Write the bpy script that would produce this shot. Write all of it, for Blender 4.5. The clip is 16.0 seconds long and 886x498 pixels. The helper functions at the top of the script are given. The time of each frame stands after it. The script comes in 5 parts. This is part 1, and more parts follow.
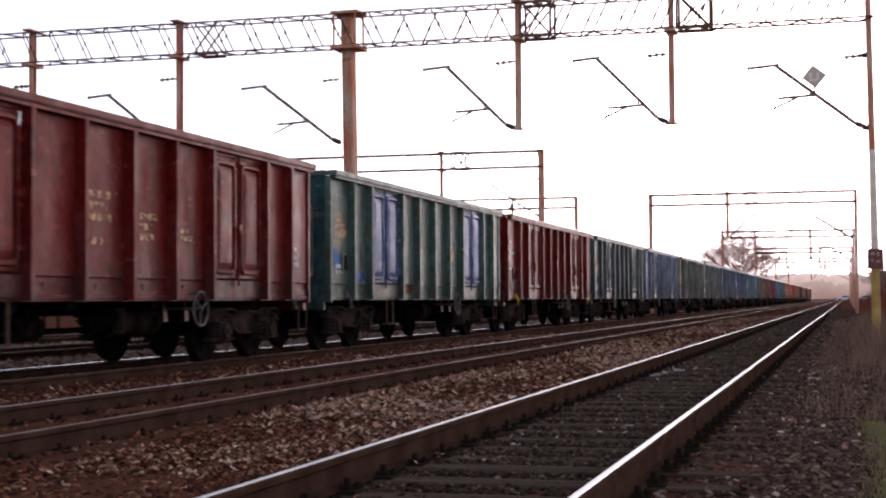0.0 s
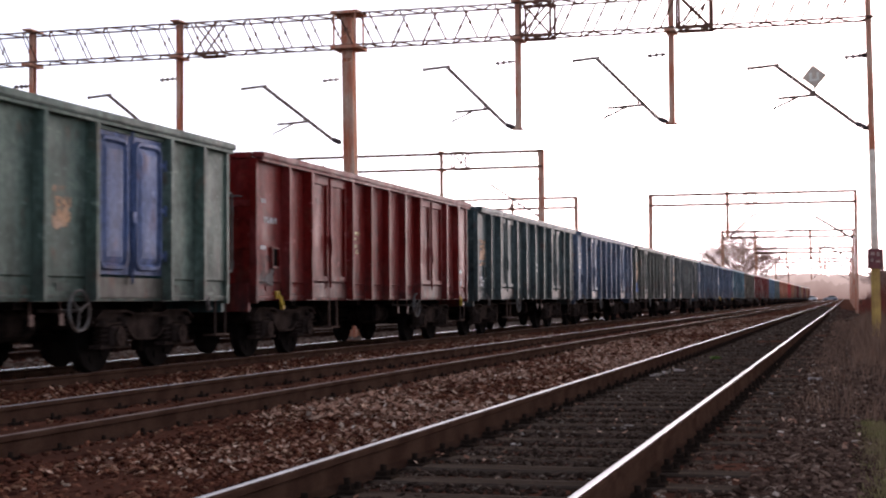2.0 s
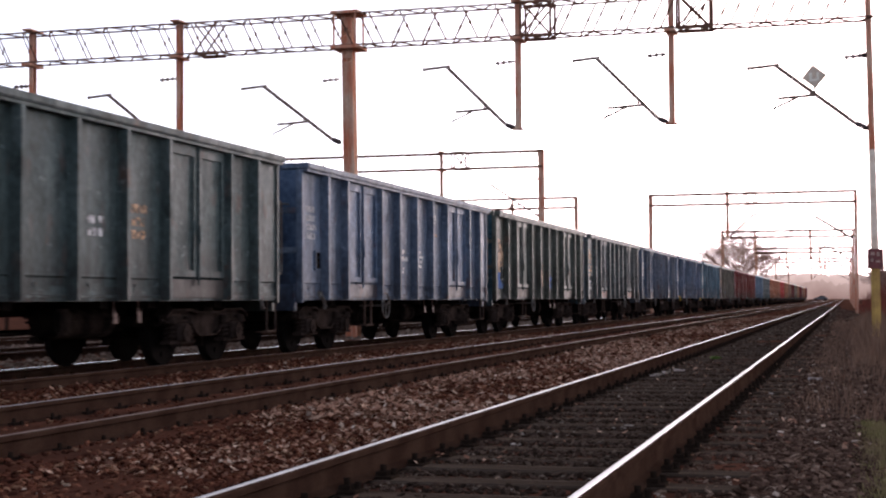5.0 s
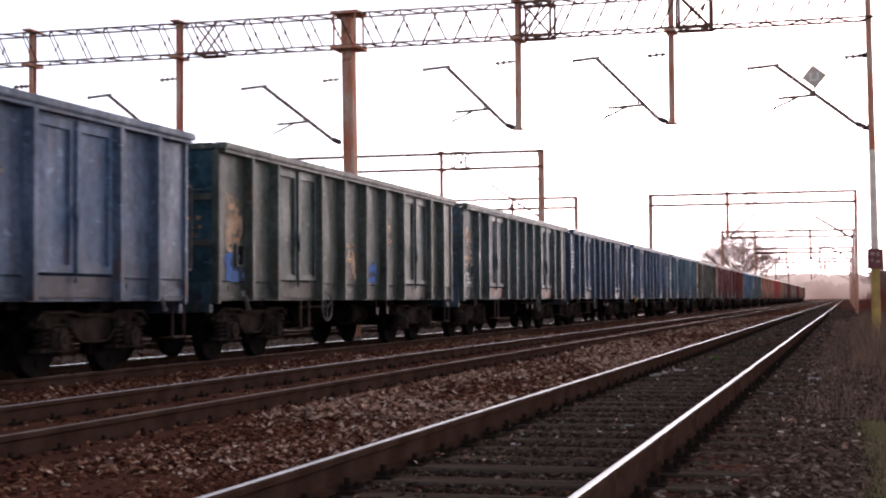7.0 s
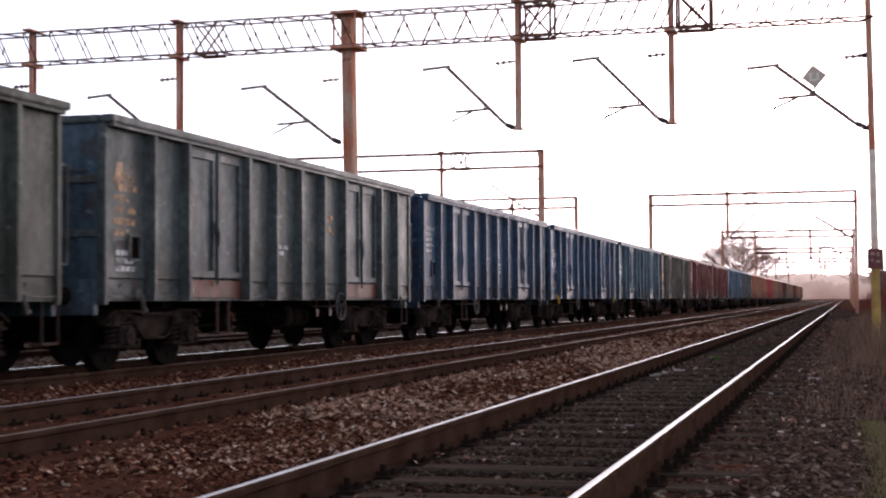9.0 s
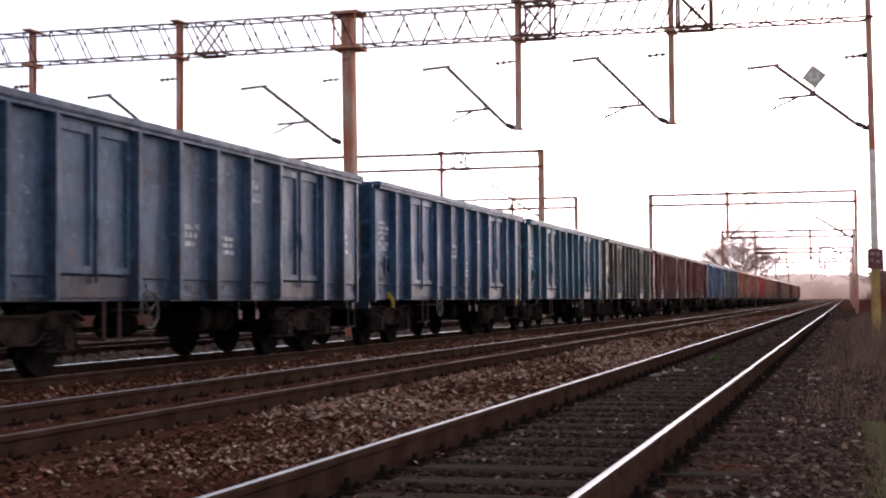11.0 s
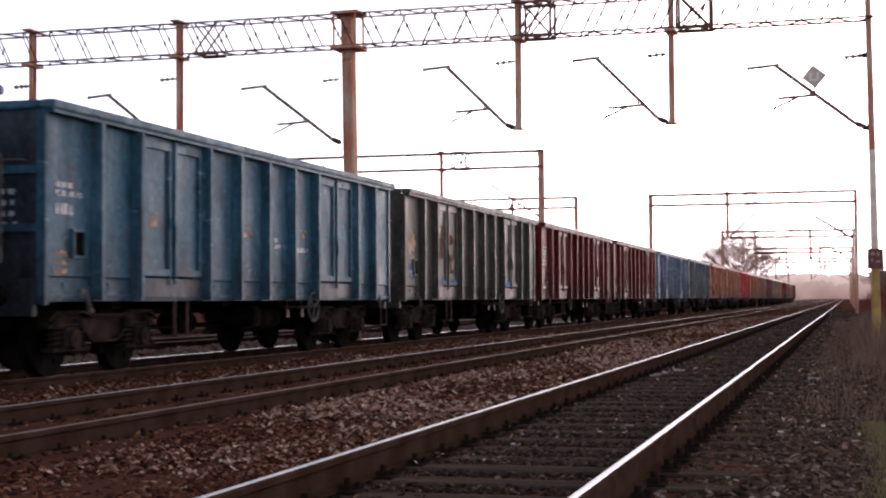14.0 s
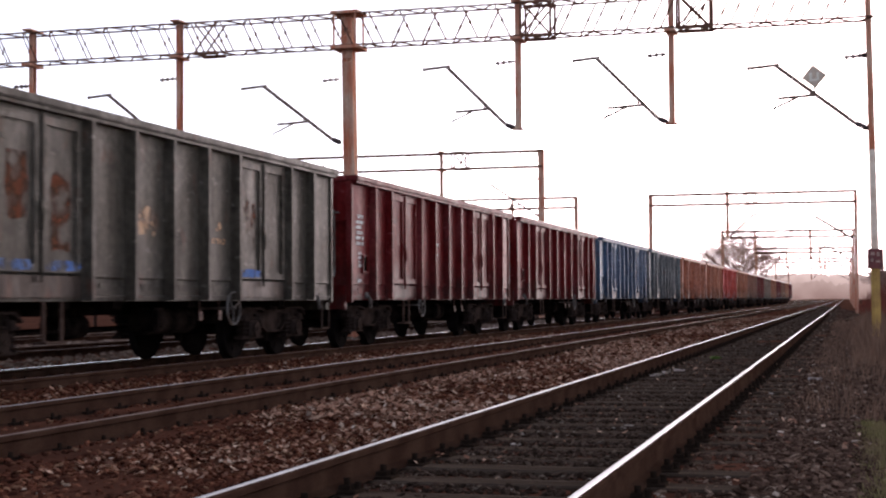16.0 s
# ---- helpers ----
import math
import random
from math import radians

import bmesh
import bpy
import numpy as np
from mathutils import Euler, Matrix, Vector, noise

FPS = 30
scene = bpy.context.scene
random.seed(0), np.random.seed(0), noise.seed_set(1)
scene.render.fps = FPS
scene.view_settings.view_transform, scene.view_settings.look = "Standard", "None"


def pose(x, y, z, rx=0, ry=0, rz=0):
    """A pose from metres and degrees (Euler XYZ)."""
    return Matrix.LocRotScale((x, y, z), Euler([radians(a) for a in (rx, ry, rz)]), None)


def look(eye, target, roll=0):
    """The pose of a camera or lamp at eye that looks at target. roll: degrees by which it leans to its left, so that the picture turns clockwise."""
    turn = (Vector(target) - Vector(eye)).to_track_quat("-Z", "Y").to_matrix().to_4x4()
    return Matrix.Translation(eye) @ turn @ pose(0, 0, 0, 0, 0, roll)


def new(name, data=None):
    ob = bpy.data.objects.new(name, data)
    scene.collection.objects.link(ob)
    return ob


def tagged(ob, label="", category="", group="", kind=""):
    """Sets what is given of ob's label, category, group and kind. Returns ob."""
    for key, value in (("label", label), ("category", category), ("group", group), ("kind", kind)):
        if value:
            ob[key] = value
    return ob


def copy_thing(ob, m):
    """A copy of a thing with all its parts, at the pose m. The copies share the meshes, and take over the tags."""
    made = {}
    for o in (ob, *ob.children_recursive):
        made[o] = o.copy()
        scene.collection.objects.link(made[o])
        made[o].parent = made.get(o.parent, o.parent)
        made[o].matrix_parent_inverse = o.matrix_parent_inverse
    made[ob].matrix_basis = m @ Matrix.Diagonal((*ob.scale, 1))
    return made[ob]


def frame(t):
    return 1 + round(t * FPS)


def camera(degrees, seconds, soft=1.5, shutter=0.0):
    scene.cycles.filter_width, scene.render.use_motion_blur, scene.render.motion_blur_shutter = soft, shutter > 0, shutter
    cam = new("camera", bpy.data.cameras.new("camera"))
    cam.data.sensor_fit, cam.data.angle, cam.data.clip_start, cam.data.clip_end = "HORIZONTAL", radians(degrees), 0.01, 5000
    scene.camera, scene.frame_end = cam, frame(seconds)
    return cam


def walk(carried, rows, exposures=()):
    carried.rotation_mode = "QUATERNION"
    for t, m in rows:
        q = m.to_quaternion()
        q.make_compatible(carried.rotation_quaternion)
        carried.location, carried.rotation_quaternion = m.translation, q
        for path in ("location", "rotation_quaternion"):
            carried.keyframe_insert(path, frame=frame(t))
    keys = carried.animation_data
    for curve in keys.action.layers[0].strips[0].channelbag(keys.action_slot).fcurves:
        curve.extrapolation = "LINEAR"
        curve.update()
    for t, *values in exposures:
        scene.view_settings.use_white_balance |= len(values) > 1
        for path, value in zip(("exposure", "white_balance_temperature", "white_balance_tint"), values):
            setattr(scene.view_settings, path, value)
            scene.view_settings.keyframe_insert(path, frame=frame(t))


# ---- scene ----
# The camera stands on a tripod beside a four-track line; x runs across the tracks, y along them, z is up from the near rail heads.
cam = camera(33.65, 16.0, soft=2.2, shutter=0.3)
STAND = pose(0, 0, 0.816, 91.994, 0.344, 15.387)
walk(cam, [(0.0, STAND), (16.0, STAND)], exposures=[(0.0, 1.24, 6050, 20), (16.0, 1.24, 6050, 20)])

# ---- sky and sun: a bright hazy sunset down the line ----
SUN_AZ, SUN_EL = radians(15.0), radians(7.0)
world = bpy.data.worlds.new("sky")
scene.world = world
world.use_nodes = True
wn = world.node_tree
sky = wn.nodes.new("ShaderNodeTexSky")
sky.sky_type, sky.sun_disc = "NISHITA", False
sky.sun_elevation, sky.sun_rotation = SUN_EL, SUN_AZ
sky.air_density, sky.dust_density, sky.ozone_density = 0.4, 1.2, 0.1
wn.nodes["Background"].inputs["Strength"].default_value = 0.15
# evening haze: a broad warm aureole round the low sun over a dim cool veil
SUN_DIR = Vector((math.sin(SUN_AZ) * math.cos(SUN_EL), math.cos(SUN_AZ) * math.cos(SUN_EL), math.sin(SUN_EL)))
way = wn.nodes.new("ShaderNodeTexCoord")
toward = wn.nodes.new("ShaderNodeVectorMath")
toward.operation = "DOT_PRODUCT"
toward.inputs[1].default_value = SUN_DIR
wn.links.new(way.outputs["Generated"], toward.inputs[0])
spread = wn.nodes.new("ShaderNodeMapRange")
spread.inputs[1].default_value, spread.inputs[2].default_value = -0.2, 1.0
wn.links.new(toward.outputs["Value"], spread.inputs[0])
falloff = wn.nodes.new("ShaderNodeMath")
falloff.operation = "POWER"
falloff.inputs[1].default_value = 12.0
wn.links.new(spread.outputs[0], falloff.inputs[0])
aureole = wn.nodes.new("ShaderNodeMix")
aureole.data_type = "RGBA"
aureole.inputs[6].default_value = (0.36, 0.34, 0.33, 1)
aureole.inputs[7].default_value = (2.8, 2.2, 1.95, 1)
wn.links.new(falloff.outputs[0], aureole.inputs[0])
veil = wn.nodes.new("ShaderNodeMix")
veil.data_type, veil.blend_type = "RGBA", "ADD"
veil.inputs[0].default_value = 1.0
pale = wn.nodes.new("ShaderNodeHueSaturation")
pale.inputs["Saturation"].default_value = 0.45
wn.links.new(sky.outputs[0], pale.inputs["Color"])
# thick haze levels the glare close to the sun
level = wn.nodes.new("ShaderNodeMix")
level.data_type, level.blend_type = "RGBA", "DARKEN"
level.inputs[0].default_value = 1.0
level.inputs[7].default_value = (15.0, 12.4, 11.0, 1)
wn.links.new(pale.outputs[0], level.inputs[6])
wn.links.new(level.outputs[2], veil.inputs[6])
wn.links.new(aureole.outputs[2], veil.inputs[7])
wn.links.new(veil.outputs[2], wn.nodes["Background"].inputs["Color"])
sun = new("sun", bpy.data.lights.new("sun", "SUN"))
sun.data.energy, sun.data.angle, sun.data.color = 1.0, radians(18), (1.0, 0.86, 0.76)
sun.matrix_world = look((0, 0, 50), (-50 * math.sin(SUN_AZ), -50 * math.cos(SUN_AZ), 50 - 50 * math.tan(SUN_EL)))


# ---- materials ----
def material(name, color, rough=0.8, metal=0.0, scale=8.0, vary=0.5, other=None, bump=0.3, fine=60.0, stretch=(1, 1, 1)):
    """Two scales of noise over a base colour, with a second colour in patches and a fine relief."""
    m = bpy.data.materials.new(name)
    m.use_nodes = True
    n, l = m.node_tree.nodes, m.node_tree.links
    b = n["Principled BSDF"]
    tc, mp = n.new("ShaderNodeTexCoord"), n.new("ShaderNodeMapping")
    mp.inputs["Scale"].default_value = stretch
    l.new(tc.outputs["Object"], mp.inputs["Vector"])
    big, small = n.new("ShaderNodeTexNoise"), n.new("ShaderNodeTexNoise")
    big.inputs["Scale"].default_value, big.inputs["Detail"].default_value = scale, 6
    small.inputs["Scale"].default_value, small.inputs["Detail"].default_value = fine, 4
    for t in (big, small):
        l.new(mp.outputs[0], t.inputs["Vector"])
    ramp = n.new("ShaderNodeValToRGB")
    ramp.color_ramp.elements[0].position, ramp.color_ramp.elements[1].position = 0.38, 0.66
    ramp.color_ramp.elements[0].color = (*color, 1)
    ramp.color_ramp.elements[1].color = (*(other or [c * (1 - vary) for c in color]), 1)
    l.new(big.outputs["Fac"], ramp.inputs[0])
    mul = n.new("ShaderNodeMix")
    mul.data_type, mul.blend_type = "RGBA", "MULTIPLY"
    mul.inputs[0].default_value = 0.6
    grain = n.new("ShaderNodeValToRGB")
    grain.color_ramp.elements[0].position, grain.color_ramp.elements[1].position = 0.3, 0.7
    grain.color_ramp.elements[0].color, grain.color_ramp.elements[1].color = (0.45, 0.45, 0.45, 1), (1, 1, 1, 1)
    l.new(small.outputs["Fac"], grain.inputs[0])
    l.new(ramp.outputs[0], mul.inputs[6])
    l.new(grain.outputs[0], mul.inputs[7])
    l.new(mul.outputs[2], b.inputs["Base Color"])
    b.inputs["Roughness"].default_value, b.inputs["Metallic"].default_value = rough, metal
    b.inputs["Specular IOR Level"].default_value = 0.0 if rough > 0.7 else 0.08 if rough > 0.5 else 0.5
    bp = n.new("ShaderNodeBump")
    bp.inputs["Strength"].default_value, bp.inputs["Distance"].default_value = bump, 0.01
    l.new(small.outputs["Fac"], bp.inputs["Height"])
    l.new(bp.outputs[0], b.inputs["Normal"])
    return m


def wagon_paint():
    """Faded wagon paint: the object's own colour, with primer patches, streaks of dirt and rust at the foot."""
    m = material("wagon_paint", (1, 1, 1), 0.55)
    n, l = m.node_tree.nodes, m.node_tree.links
    for node in list(n):
        if node.type not in ("BSDF_PRINCIPLED", "OUTPUT_MATERIAL"):
            n.remove(node)
    b = n["Principled BSDF"]

    def mix(a, c, fac, kind="MIX"):
        x = n.new("ShaderNodeMix")
        x.data_type, x.blend_type = "RGBA", kind
        for sock, v in ((x.inputs[0], fac), (x.inputs[6], a), (x.inputs[7], c)):
            if isinstance(v, (int, float)):
                sock.default_value = v
            elif isinstance(v, tuple):
                sock.default_value = (*v, 1)
            else:
                l.new(v, sock)
        return x.outputs[2]

    def noise_at(scale, stretch, detail=5):
        mp, t = n.new("ShaderNodeMapping"), n.new("ShaderNodeTexNoise")
        mp.inputs["Scale"].default_value = stretch
        l.new(place, mp.inputs["Vector"])
        l.new(mp.outputs[0], t.inputs["Vector"])
        t.inputs["Scale"].default_value, t.inputs["Detail"].default_value = scale, detail
        return t.outputs["Fac"]

    def ramp(v, lo, hi):
        r = n.new("ShaderNodeMapRange")
        l.new(v, r.inputs[0])
        r.inputs[1].default_value, r.inputs[2].default_value = lo, hi
        return r.outputs[0]

    def times(a, c):
        x = n.new("ShaderNodeMath")
        x.operation = "MULTIPLY"
        for sock, v in ((x.inputs[0], a), (x.inputs[1], c)):
            if isinstance(v, (int, float)):
                sock.default_value = v
            else:
                l.new(v, sock)
        return x.outputs[0]

    info, tc = n.new("ShaderNodeObjectInfo"), n.new("ShaderNodeTexCoord")
    shift = n.new("ShaderNodeVectorMath")
    shift.operation = "MULTIPLY_ADD"
    comb = n.new("ShaderNodeCombineXYZ")
    for i in range(3):
        l.new(info.outputs["Random"], comb.inputs[i])
    l.new(comb.outputs[0], shift.inputs[0])
    shift.inputs[1].default_value = (37, 53, 0)
    l.new(tc.outputs["Object"], shift.inputs[2])
    place = shift.outputs[0]
    col = info.outputs["Color"]
    z = n.new("ShaderNodeSeparateXYZ")
    l.new(tc.outputs["Object"], z.inputs[0])
    # faded patches and primer
    faded = mix(mix(col, (1, 1, 1), 0.035), (1.5, 1.5, 1.5), 1.0, "MULTIPLY")
    c = mix(col, faded, times(ramp(noise_at(1.1, (1, 1, 0.6)), 0.5, 0.72), 0.6))
    c = mix(c, (0.30, 0.28, 0.27), times(ramp(noise_at(1.7, (1, 1, 0.5)), 0.46, 0.78), 0.45), "MULTIPLY")
    # streaks of dirt running down, smudges, fine mottling and pale scuffs
    c = mix(c, (0.25, 0.23, 0.22), times(ramp(noise_at(6, (1, 1, 0.07)), 0.46, 0.78), 0.5), "MULTIPLY")
    c = mix(c, (0.20, 0.18, 0.17), times(ramp(noise_at(2.3, (1, 1, 1.1), 9), 0.54, 0.74), 0.6), "MULTIPLY")
    c = mix(c, (0.70, 0.70, 0.70), ramp(noise_at(13, (1, 1, 0.8), 8), 0.62, 0.40), "MULTIPLY")
    c = mix(c, faded, times(ramp(noise_at(5.5, (1, 1, 1.7), 10), 0.64, 0.72), 0.7))
    # rust and dirt at the foot and along the top
    low = times(ramp(z.outputs[2], 1.9, 1.0), ramp(noise_at(5, (1, 1, 0.5)), 0.25, 0.65))
    c = mix(c, (0.030, 0.025, 0.022), times(low, 0.7))
    c = mix(c, (0.13, 0.05, 0.03), times(ramp(noise_at(3.2, (1, 1, 0.6), 9), 0.60, 0.72), 0.4))
    l.new(c, b.inputs["Base Color"])
    l.new(ramp(noise_at(4, (1, 1, 0.3)), -0.7, 1.5), b.inputs["Roughness"])
    b.inputs["Specular IOR Level"].default_value = 0.025
    bp = n.new("ShaderNodeBump")
    bp.inputs["Strength"].default_value, bp.inputs["Distance"].default_value = 0.7, 0.04
    l.new(noise_at(2.6, (1, 1, 0.7), 2), bp.inputs["Height"])
    l.new(bp.outputs[0], b.inputs["Normal"])
    return m


def shaded_pieces(name, shades):
    """Loose pieces, each of its own shade."""
    m = material(name, (1, 1, 1), 0.9, 0, 14, 0.35, None, 0.5, 60)
    n, l = m.node_tree.nodes, m.node_tree.links
    b = n["Principled BSDF"]
    src = b.inputs["Base Color"].links[0].from_socket
    geo, r = n.new("ShaderNodeNewGeometry"), n.new("ShaderNodeValToRGB")
    e = r.color_ramp.elements
    e[0].color, e[1].color = (*shades[0], 1), (*shades[-1], 1)
    for pos, c in zip((0.34, 0.68, 0.92, 0.985), shades[1:]):
        x = e.new(pos)
        x.color = (*c, 1)
    l.new(geo.outputs["Random Per Island"], r.inputs[0])
    mul = n.new("ShaderNodeMix")
    mul.data_type, mul.blend_type = "RGBA", "MULTIPLY"
    mul.inputs[0].default_value = 1.0
    l.new(r.outputs[0], mul.inputs[6])
    l.new(src, mul.inputs[7])
    l.new(mul.outputs[2], b.inputs["Base Color"])
    return m


PAINT = wagon_paint()
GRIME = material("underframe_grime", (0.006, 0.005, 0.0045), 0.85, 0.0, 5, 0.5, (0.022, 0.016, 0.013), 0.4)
DUST = material("dusty_bogie_iron", (0.044, 0.032, 0.027), 0.85, 0.0, 4, 0.6, (0.022, 0.016, 0.013), 0.5, 30)
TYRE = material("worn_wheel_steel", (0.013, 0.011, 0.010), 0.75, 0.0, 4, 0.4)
STEPIRON = material("worn_step_iron", (0.085, 0.062, 0.05), 0.8, 0, 5, 0.5, (0.05, 0.03, 0.024))
PALEPAINT = material("pale_handrail_paint", (0.16, 0.155, 0.145), 0.75, 0, 5, 0.4, (0.11, 0.085, 0.07))
WHITEMARK = material("stencil_paint", (0.72, 0.73, 0.74), 0.7, 0, 9, 0.6, (0.5, 0.5, 0.5))
ORANGEMARK = material("orange_marking_paint", (0.7, 0.42, 0.22), 0.7, 0, 9, 0.6, (0.5, 0.34, 0.22))
TAG = material("faded_tag_paint", (0.17, 0.10, 0.08), 0.7, 0, 14, 0.5, (0.07, 0.045, 0.036))
YELLOW = material("yellow_cap_paint", (0.6, 0.4, 0.05), 0.6, 0, 9, 0.4)
RAILRUST = material("rail_rust", (0.036, 0.020, 0.014), 0.85, 0, 3, 0.4, (0.056, 0.033, 0.023), 0.4, 90)
RAILTOP = material("polished_rail_head", (0.44, 0.43, 0.43), 0.42, 1.0, 2, 0.3, None, 0.04, 40, (4, 0.3, 1))
RAILBRIGHT = material("bright_rail_head", (0.66, 0.65, 0.64), 0.22, 1.0, 2, 0.3, None, 0.03, 40, (4, 0.3, 1))
RAILDULL = material("dull_rail_head", (0.16, 0.11, 0.09), 0.55, 0.3, 3, 0.3, (0.22, 0.17, 0.14), 0.1, 40)
SLEEPER = material("tarred_sleeper_wood", (0.056, 0.041, 0.031), 0.85, 0, 3, 0.5, (0.11, 0.084, 0.064), 0.8, 40, (0.3, 6, 6))
IRON = material("fastening_iron", (0.034, 0.024, 0.018), 0.85, 0.0, 6, 0.4)
STONE = shaded_pieces("ballast_stone", ((0.048, 0.021, 0.014), (0.098, 0.038, 0.024), (0.175, 0.068, 0.041), (0.27, 0.125, 0.073), (0.38, 0.23, 0.14), (0.62, 0.50, 0.38)))
LITTER = shaded_pieces("dead_leaves", ((0.19, 0.095, 0.065), (0.34, 0.18, 0.12), (0.52, 0.31, 0.21), (0.66, 0.46, 0.33), (0.74, 0.57, 0.43), (0.82, 0.70, 0.57)))
PALESTONE = shaded_pieces("pale_ballast_stone", ((0.10, 0.068, 0.05), (0.16, 0.11, 0.083), (0.22, 0.16, 0.12), (0.28, 0.205, 0.155), (0.34, 0.26, 0.20), (0.42, 0.34, 0.27)))
GROUND = material("ballast_ground", (0.105, 0.046, 0.030), 0.95, 0, 0.9, 0.5, (0.062, 0.030, 0.021), 1.0, 22)
RUST = material("mast_rust", (0.58, 0.20, 0.11), 0.8, 0, 3.5, 0.5, (0.66, 0.46, 0.33), 0.4, 40, (1.6, 1.6, 0.3))
STEEL = material("gantry_steel", (0.20, 0.10, 0.065), 0.75, 0.0, 3, 0.4, (0.13, 0.075, 0.055), 0.3)
TUBE = material("cantilever_tube", (0.30, 0.23, 0.19), 0.6, 0.2, 3, 0.4, (0.11, 0.07, 0.05))
PORCELAIN = material("insulator_porcelain", (0.06, 0.035, 0.03), 0.25, 0, 5, 0.3)
MASTWHITE = material("mast_whitewash", (0.95, 0.82, 0.66), 0.8, 0, 3, 0.4, (0.78, 0.60, 0.44))
MASTYELLOW = material("mast_yellow", (0.60, 0.40, 0.12), 0.8, 0, 3, 0.4, (0.42, 0.26, 0.10))
SIGNWHITE = material("sign_white", (0.98, 0.93, 0.80), 0.8, 0, 6, 0.1)
PLATEMARK = material("plate_lettering", (0.45, 0.30, 0.24), 0.8, 0, 6, 0.3)
PLATERED = material("dark_red_plate", (0.18, 0.03, 0.025), 0.5, 0, 6, 0.4)
PLATEGREY = material("diamond_plate_enamel", (0.80, 0.66, 0.50), 0.8, 0, 6, 0.15)
# pale pinkish bark: haze over the far trees is put into this colour
BARK = material("bare_tree_bark", (0.46, 0.28, 0.22), 0.9, 0, 3, 0.4)
DRYGRASS = material("dry_weed_stems", (0.32, 0.20, 0.135), 0.9, 0, 1.2, 0.5, (0.15, 0.095, 0.07))
REDBRUSH = material("red_twig_brush", (0.30, 0.085, 0.06), 0.9, 0, 0.6, 0.5, (0.16, 0.07, 0.05))
VERGESTONE = shaded_pieces("verge_stone", ((0.046, 0.030, 0.022), (0.085, 0.052, 0.038), (0.14, 0.088, 0.064), (0.22, 0.145, 0.105), (0.33, 0.24, 0.18), (0.60, 0.50, 0.41)))
OILYSTONE = shaded_pieces("oily_stone", ((0.030, 0.021, 0.016), (0.056, 0.039, 0.029), (0.094, 0.064, 0.048), (0.14, 0.098, 0.074), (0.22, 0.17, 0.13), (0.45, 0.40, 0.34)))
GRASS = material("trackside_grass", (0.27, 0.25, 0.10), 0.9, 0, 2, 0.5, (0.27, 0.20, 0.115))


# ---- building helpers ----
def box(bm, x0, x1, y0, y1, z0, z1):
    v = [bm.verts.new((x, y, z)) for z in (z0, z1) for x, y in ((x0, y0), (x1, y0), (x1, y1), (x0, y1))]
    for f in ((3, 2, 1, 0), (4, 5, 6, 7), (0, 1, 5, 4), (1, 2, 6, 5), (2, 3, 7, 6), (3, 0, 4, 7)):
        bm.faces.new([v[i] for i in f])
    return bm


def rod(bm, p, q, r, sides=6, r2=None):
    p, q = Vector(p), Vector(q)
    d = (q - p).normalized()
    u = d.cross(Vector((0, 0, 1)) if abs(d.z) < 0.9 else Vector((1, 0, 0))).normalized()
    w = d.cross(u)
    rings = []
    for c, rad in ((p, r), (q, r if r2 is None else r2)):
        rings.append([bm.verts.new(c + (u * math.cos(a) + w * math.sin(a)) * rad)
                      for a in (math.tau * (i + 0.5) / sides for i in range(sides))])
    a, b = rings
    for i in range(sides):
        j = (i + 1) % sides
        bm.faces.new((a[i], a[j], b[j], b[i]))
    bm.faces.new(a[::-1])
    bm.faces.new(b)
    return bm


def bent_bar(bm, pts, r, sides=5):
    """A bent bar through the points, in one piece."""
    pts, rings = [Vector(q) for q in pts], []
    for i, c in enumerate(pts):
        d = (pts[min(i + 1, len(pts) - 1)] - pts[max(i - 1, 0)]).normalized()
        u = d.cross(Vector((0, 0, 1)) if abs(d.z) < 0.9 else Vector((1, 0, 0))).normalized()
        w = d.cross(u)
        rings.append([bm.verts.new(c + (u * math.cos(a) + w * math.sin(a)) * r) for a in (math.tau * j / sides for j in range(sides))])
    for a, b in zip(rings, rings[1:]):
        for j in range(sides):
            bm.faces.new((a[j], a[(j + 1) % sides], b[(j + 1) % sides], b[j]))
    bm.faces.new(rings[0][::-1])
    bm.faces.new(rings[-1])
    return bm


def prism(bm, outline, y0, y1):
    """An outline in (x, z), drawn out along y."""
    a, b = [[bm.verts.new((x, y, z)) for x, z in outline] for y in (y0, y1)]
    k = len(outline)
    for i in range(k):
        j = (i + 1) % k
        bm.faces.new((a[i], b[i], b[j], a[j]))
    bm.faces.new(a)
    bm.faces.new(b[::-1])
    return bm


def column(bm, outline, z0, z1):
    """An outline in (x, y), drawn up along z."""
    a, b = [[bm.verts.new((x, y, z)) for x, y in outline] for z in (z0, z1)]
    k = len(outline)
    for i in range(k):
        j = (i + 1) % k
        bm.faces.new((a[i], a[j], b[j], b[i]))
    bm.faces.new(a[::-1])
    bm.faces.new(b)
    return bm


def mesh_of(name, bm, mat):
    bmesh.ops.recalc_face_normals(bm, faces=bm.faces)
    me = bpy.data.meshes.new(name)
    bm.to_mesh(me)
    bm.free()
    me.materials.append(mat)
    return me


def part(name, bm, mat, parent, label=""):
    ob = new(name, mesh_of(name, bm, mat))
    ob.parent = parent
    return tagged(ob, label)


def again(ob, at, parent=None):
    """Another piece on the same mesh."""
    o = new(ob.name.split(".")[0], ob.data)
    o.parent = parent or ob.parent
    o.location = at
    return tagged(o, ob.get("label", ""))


def raw(name, verts, faces, mat):
    me = bpy.data.meshes.new(name)
    me.from_pydata(verts, [], faces)
    me.materials.append(mat)
    return new(name, me)


B = bmesh.new

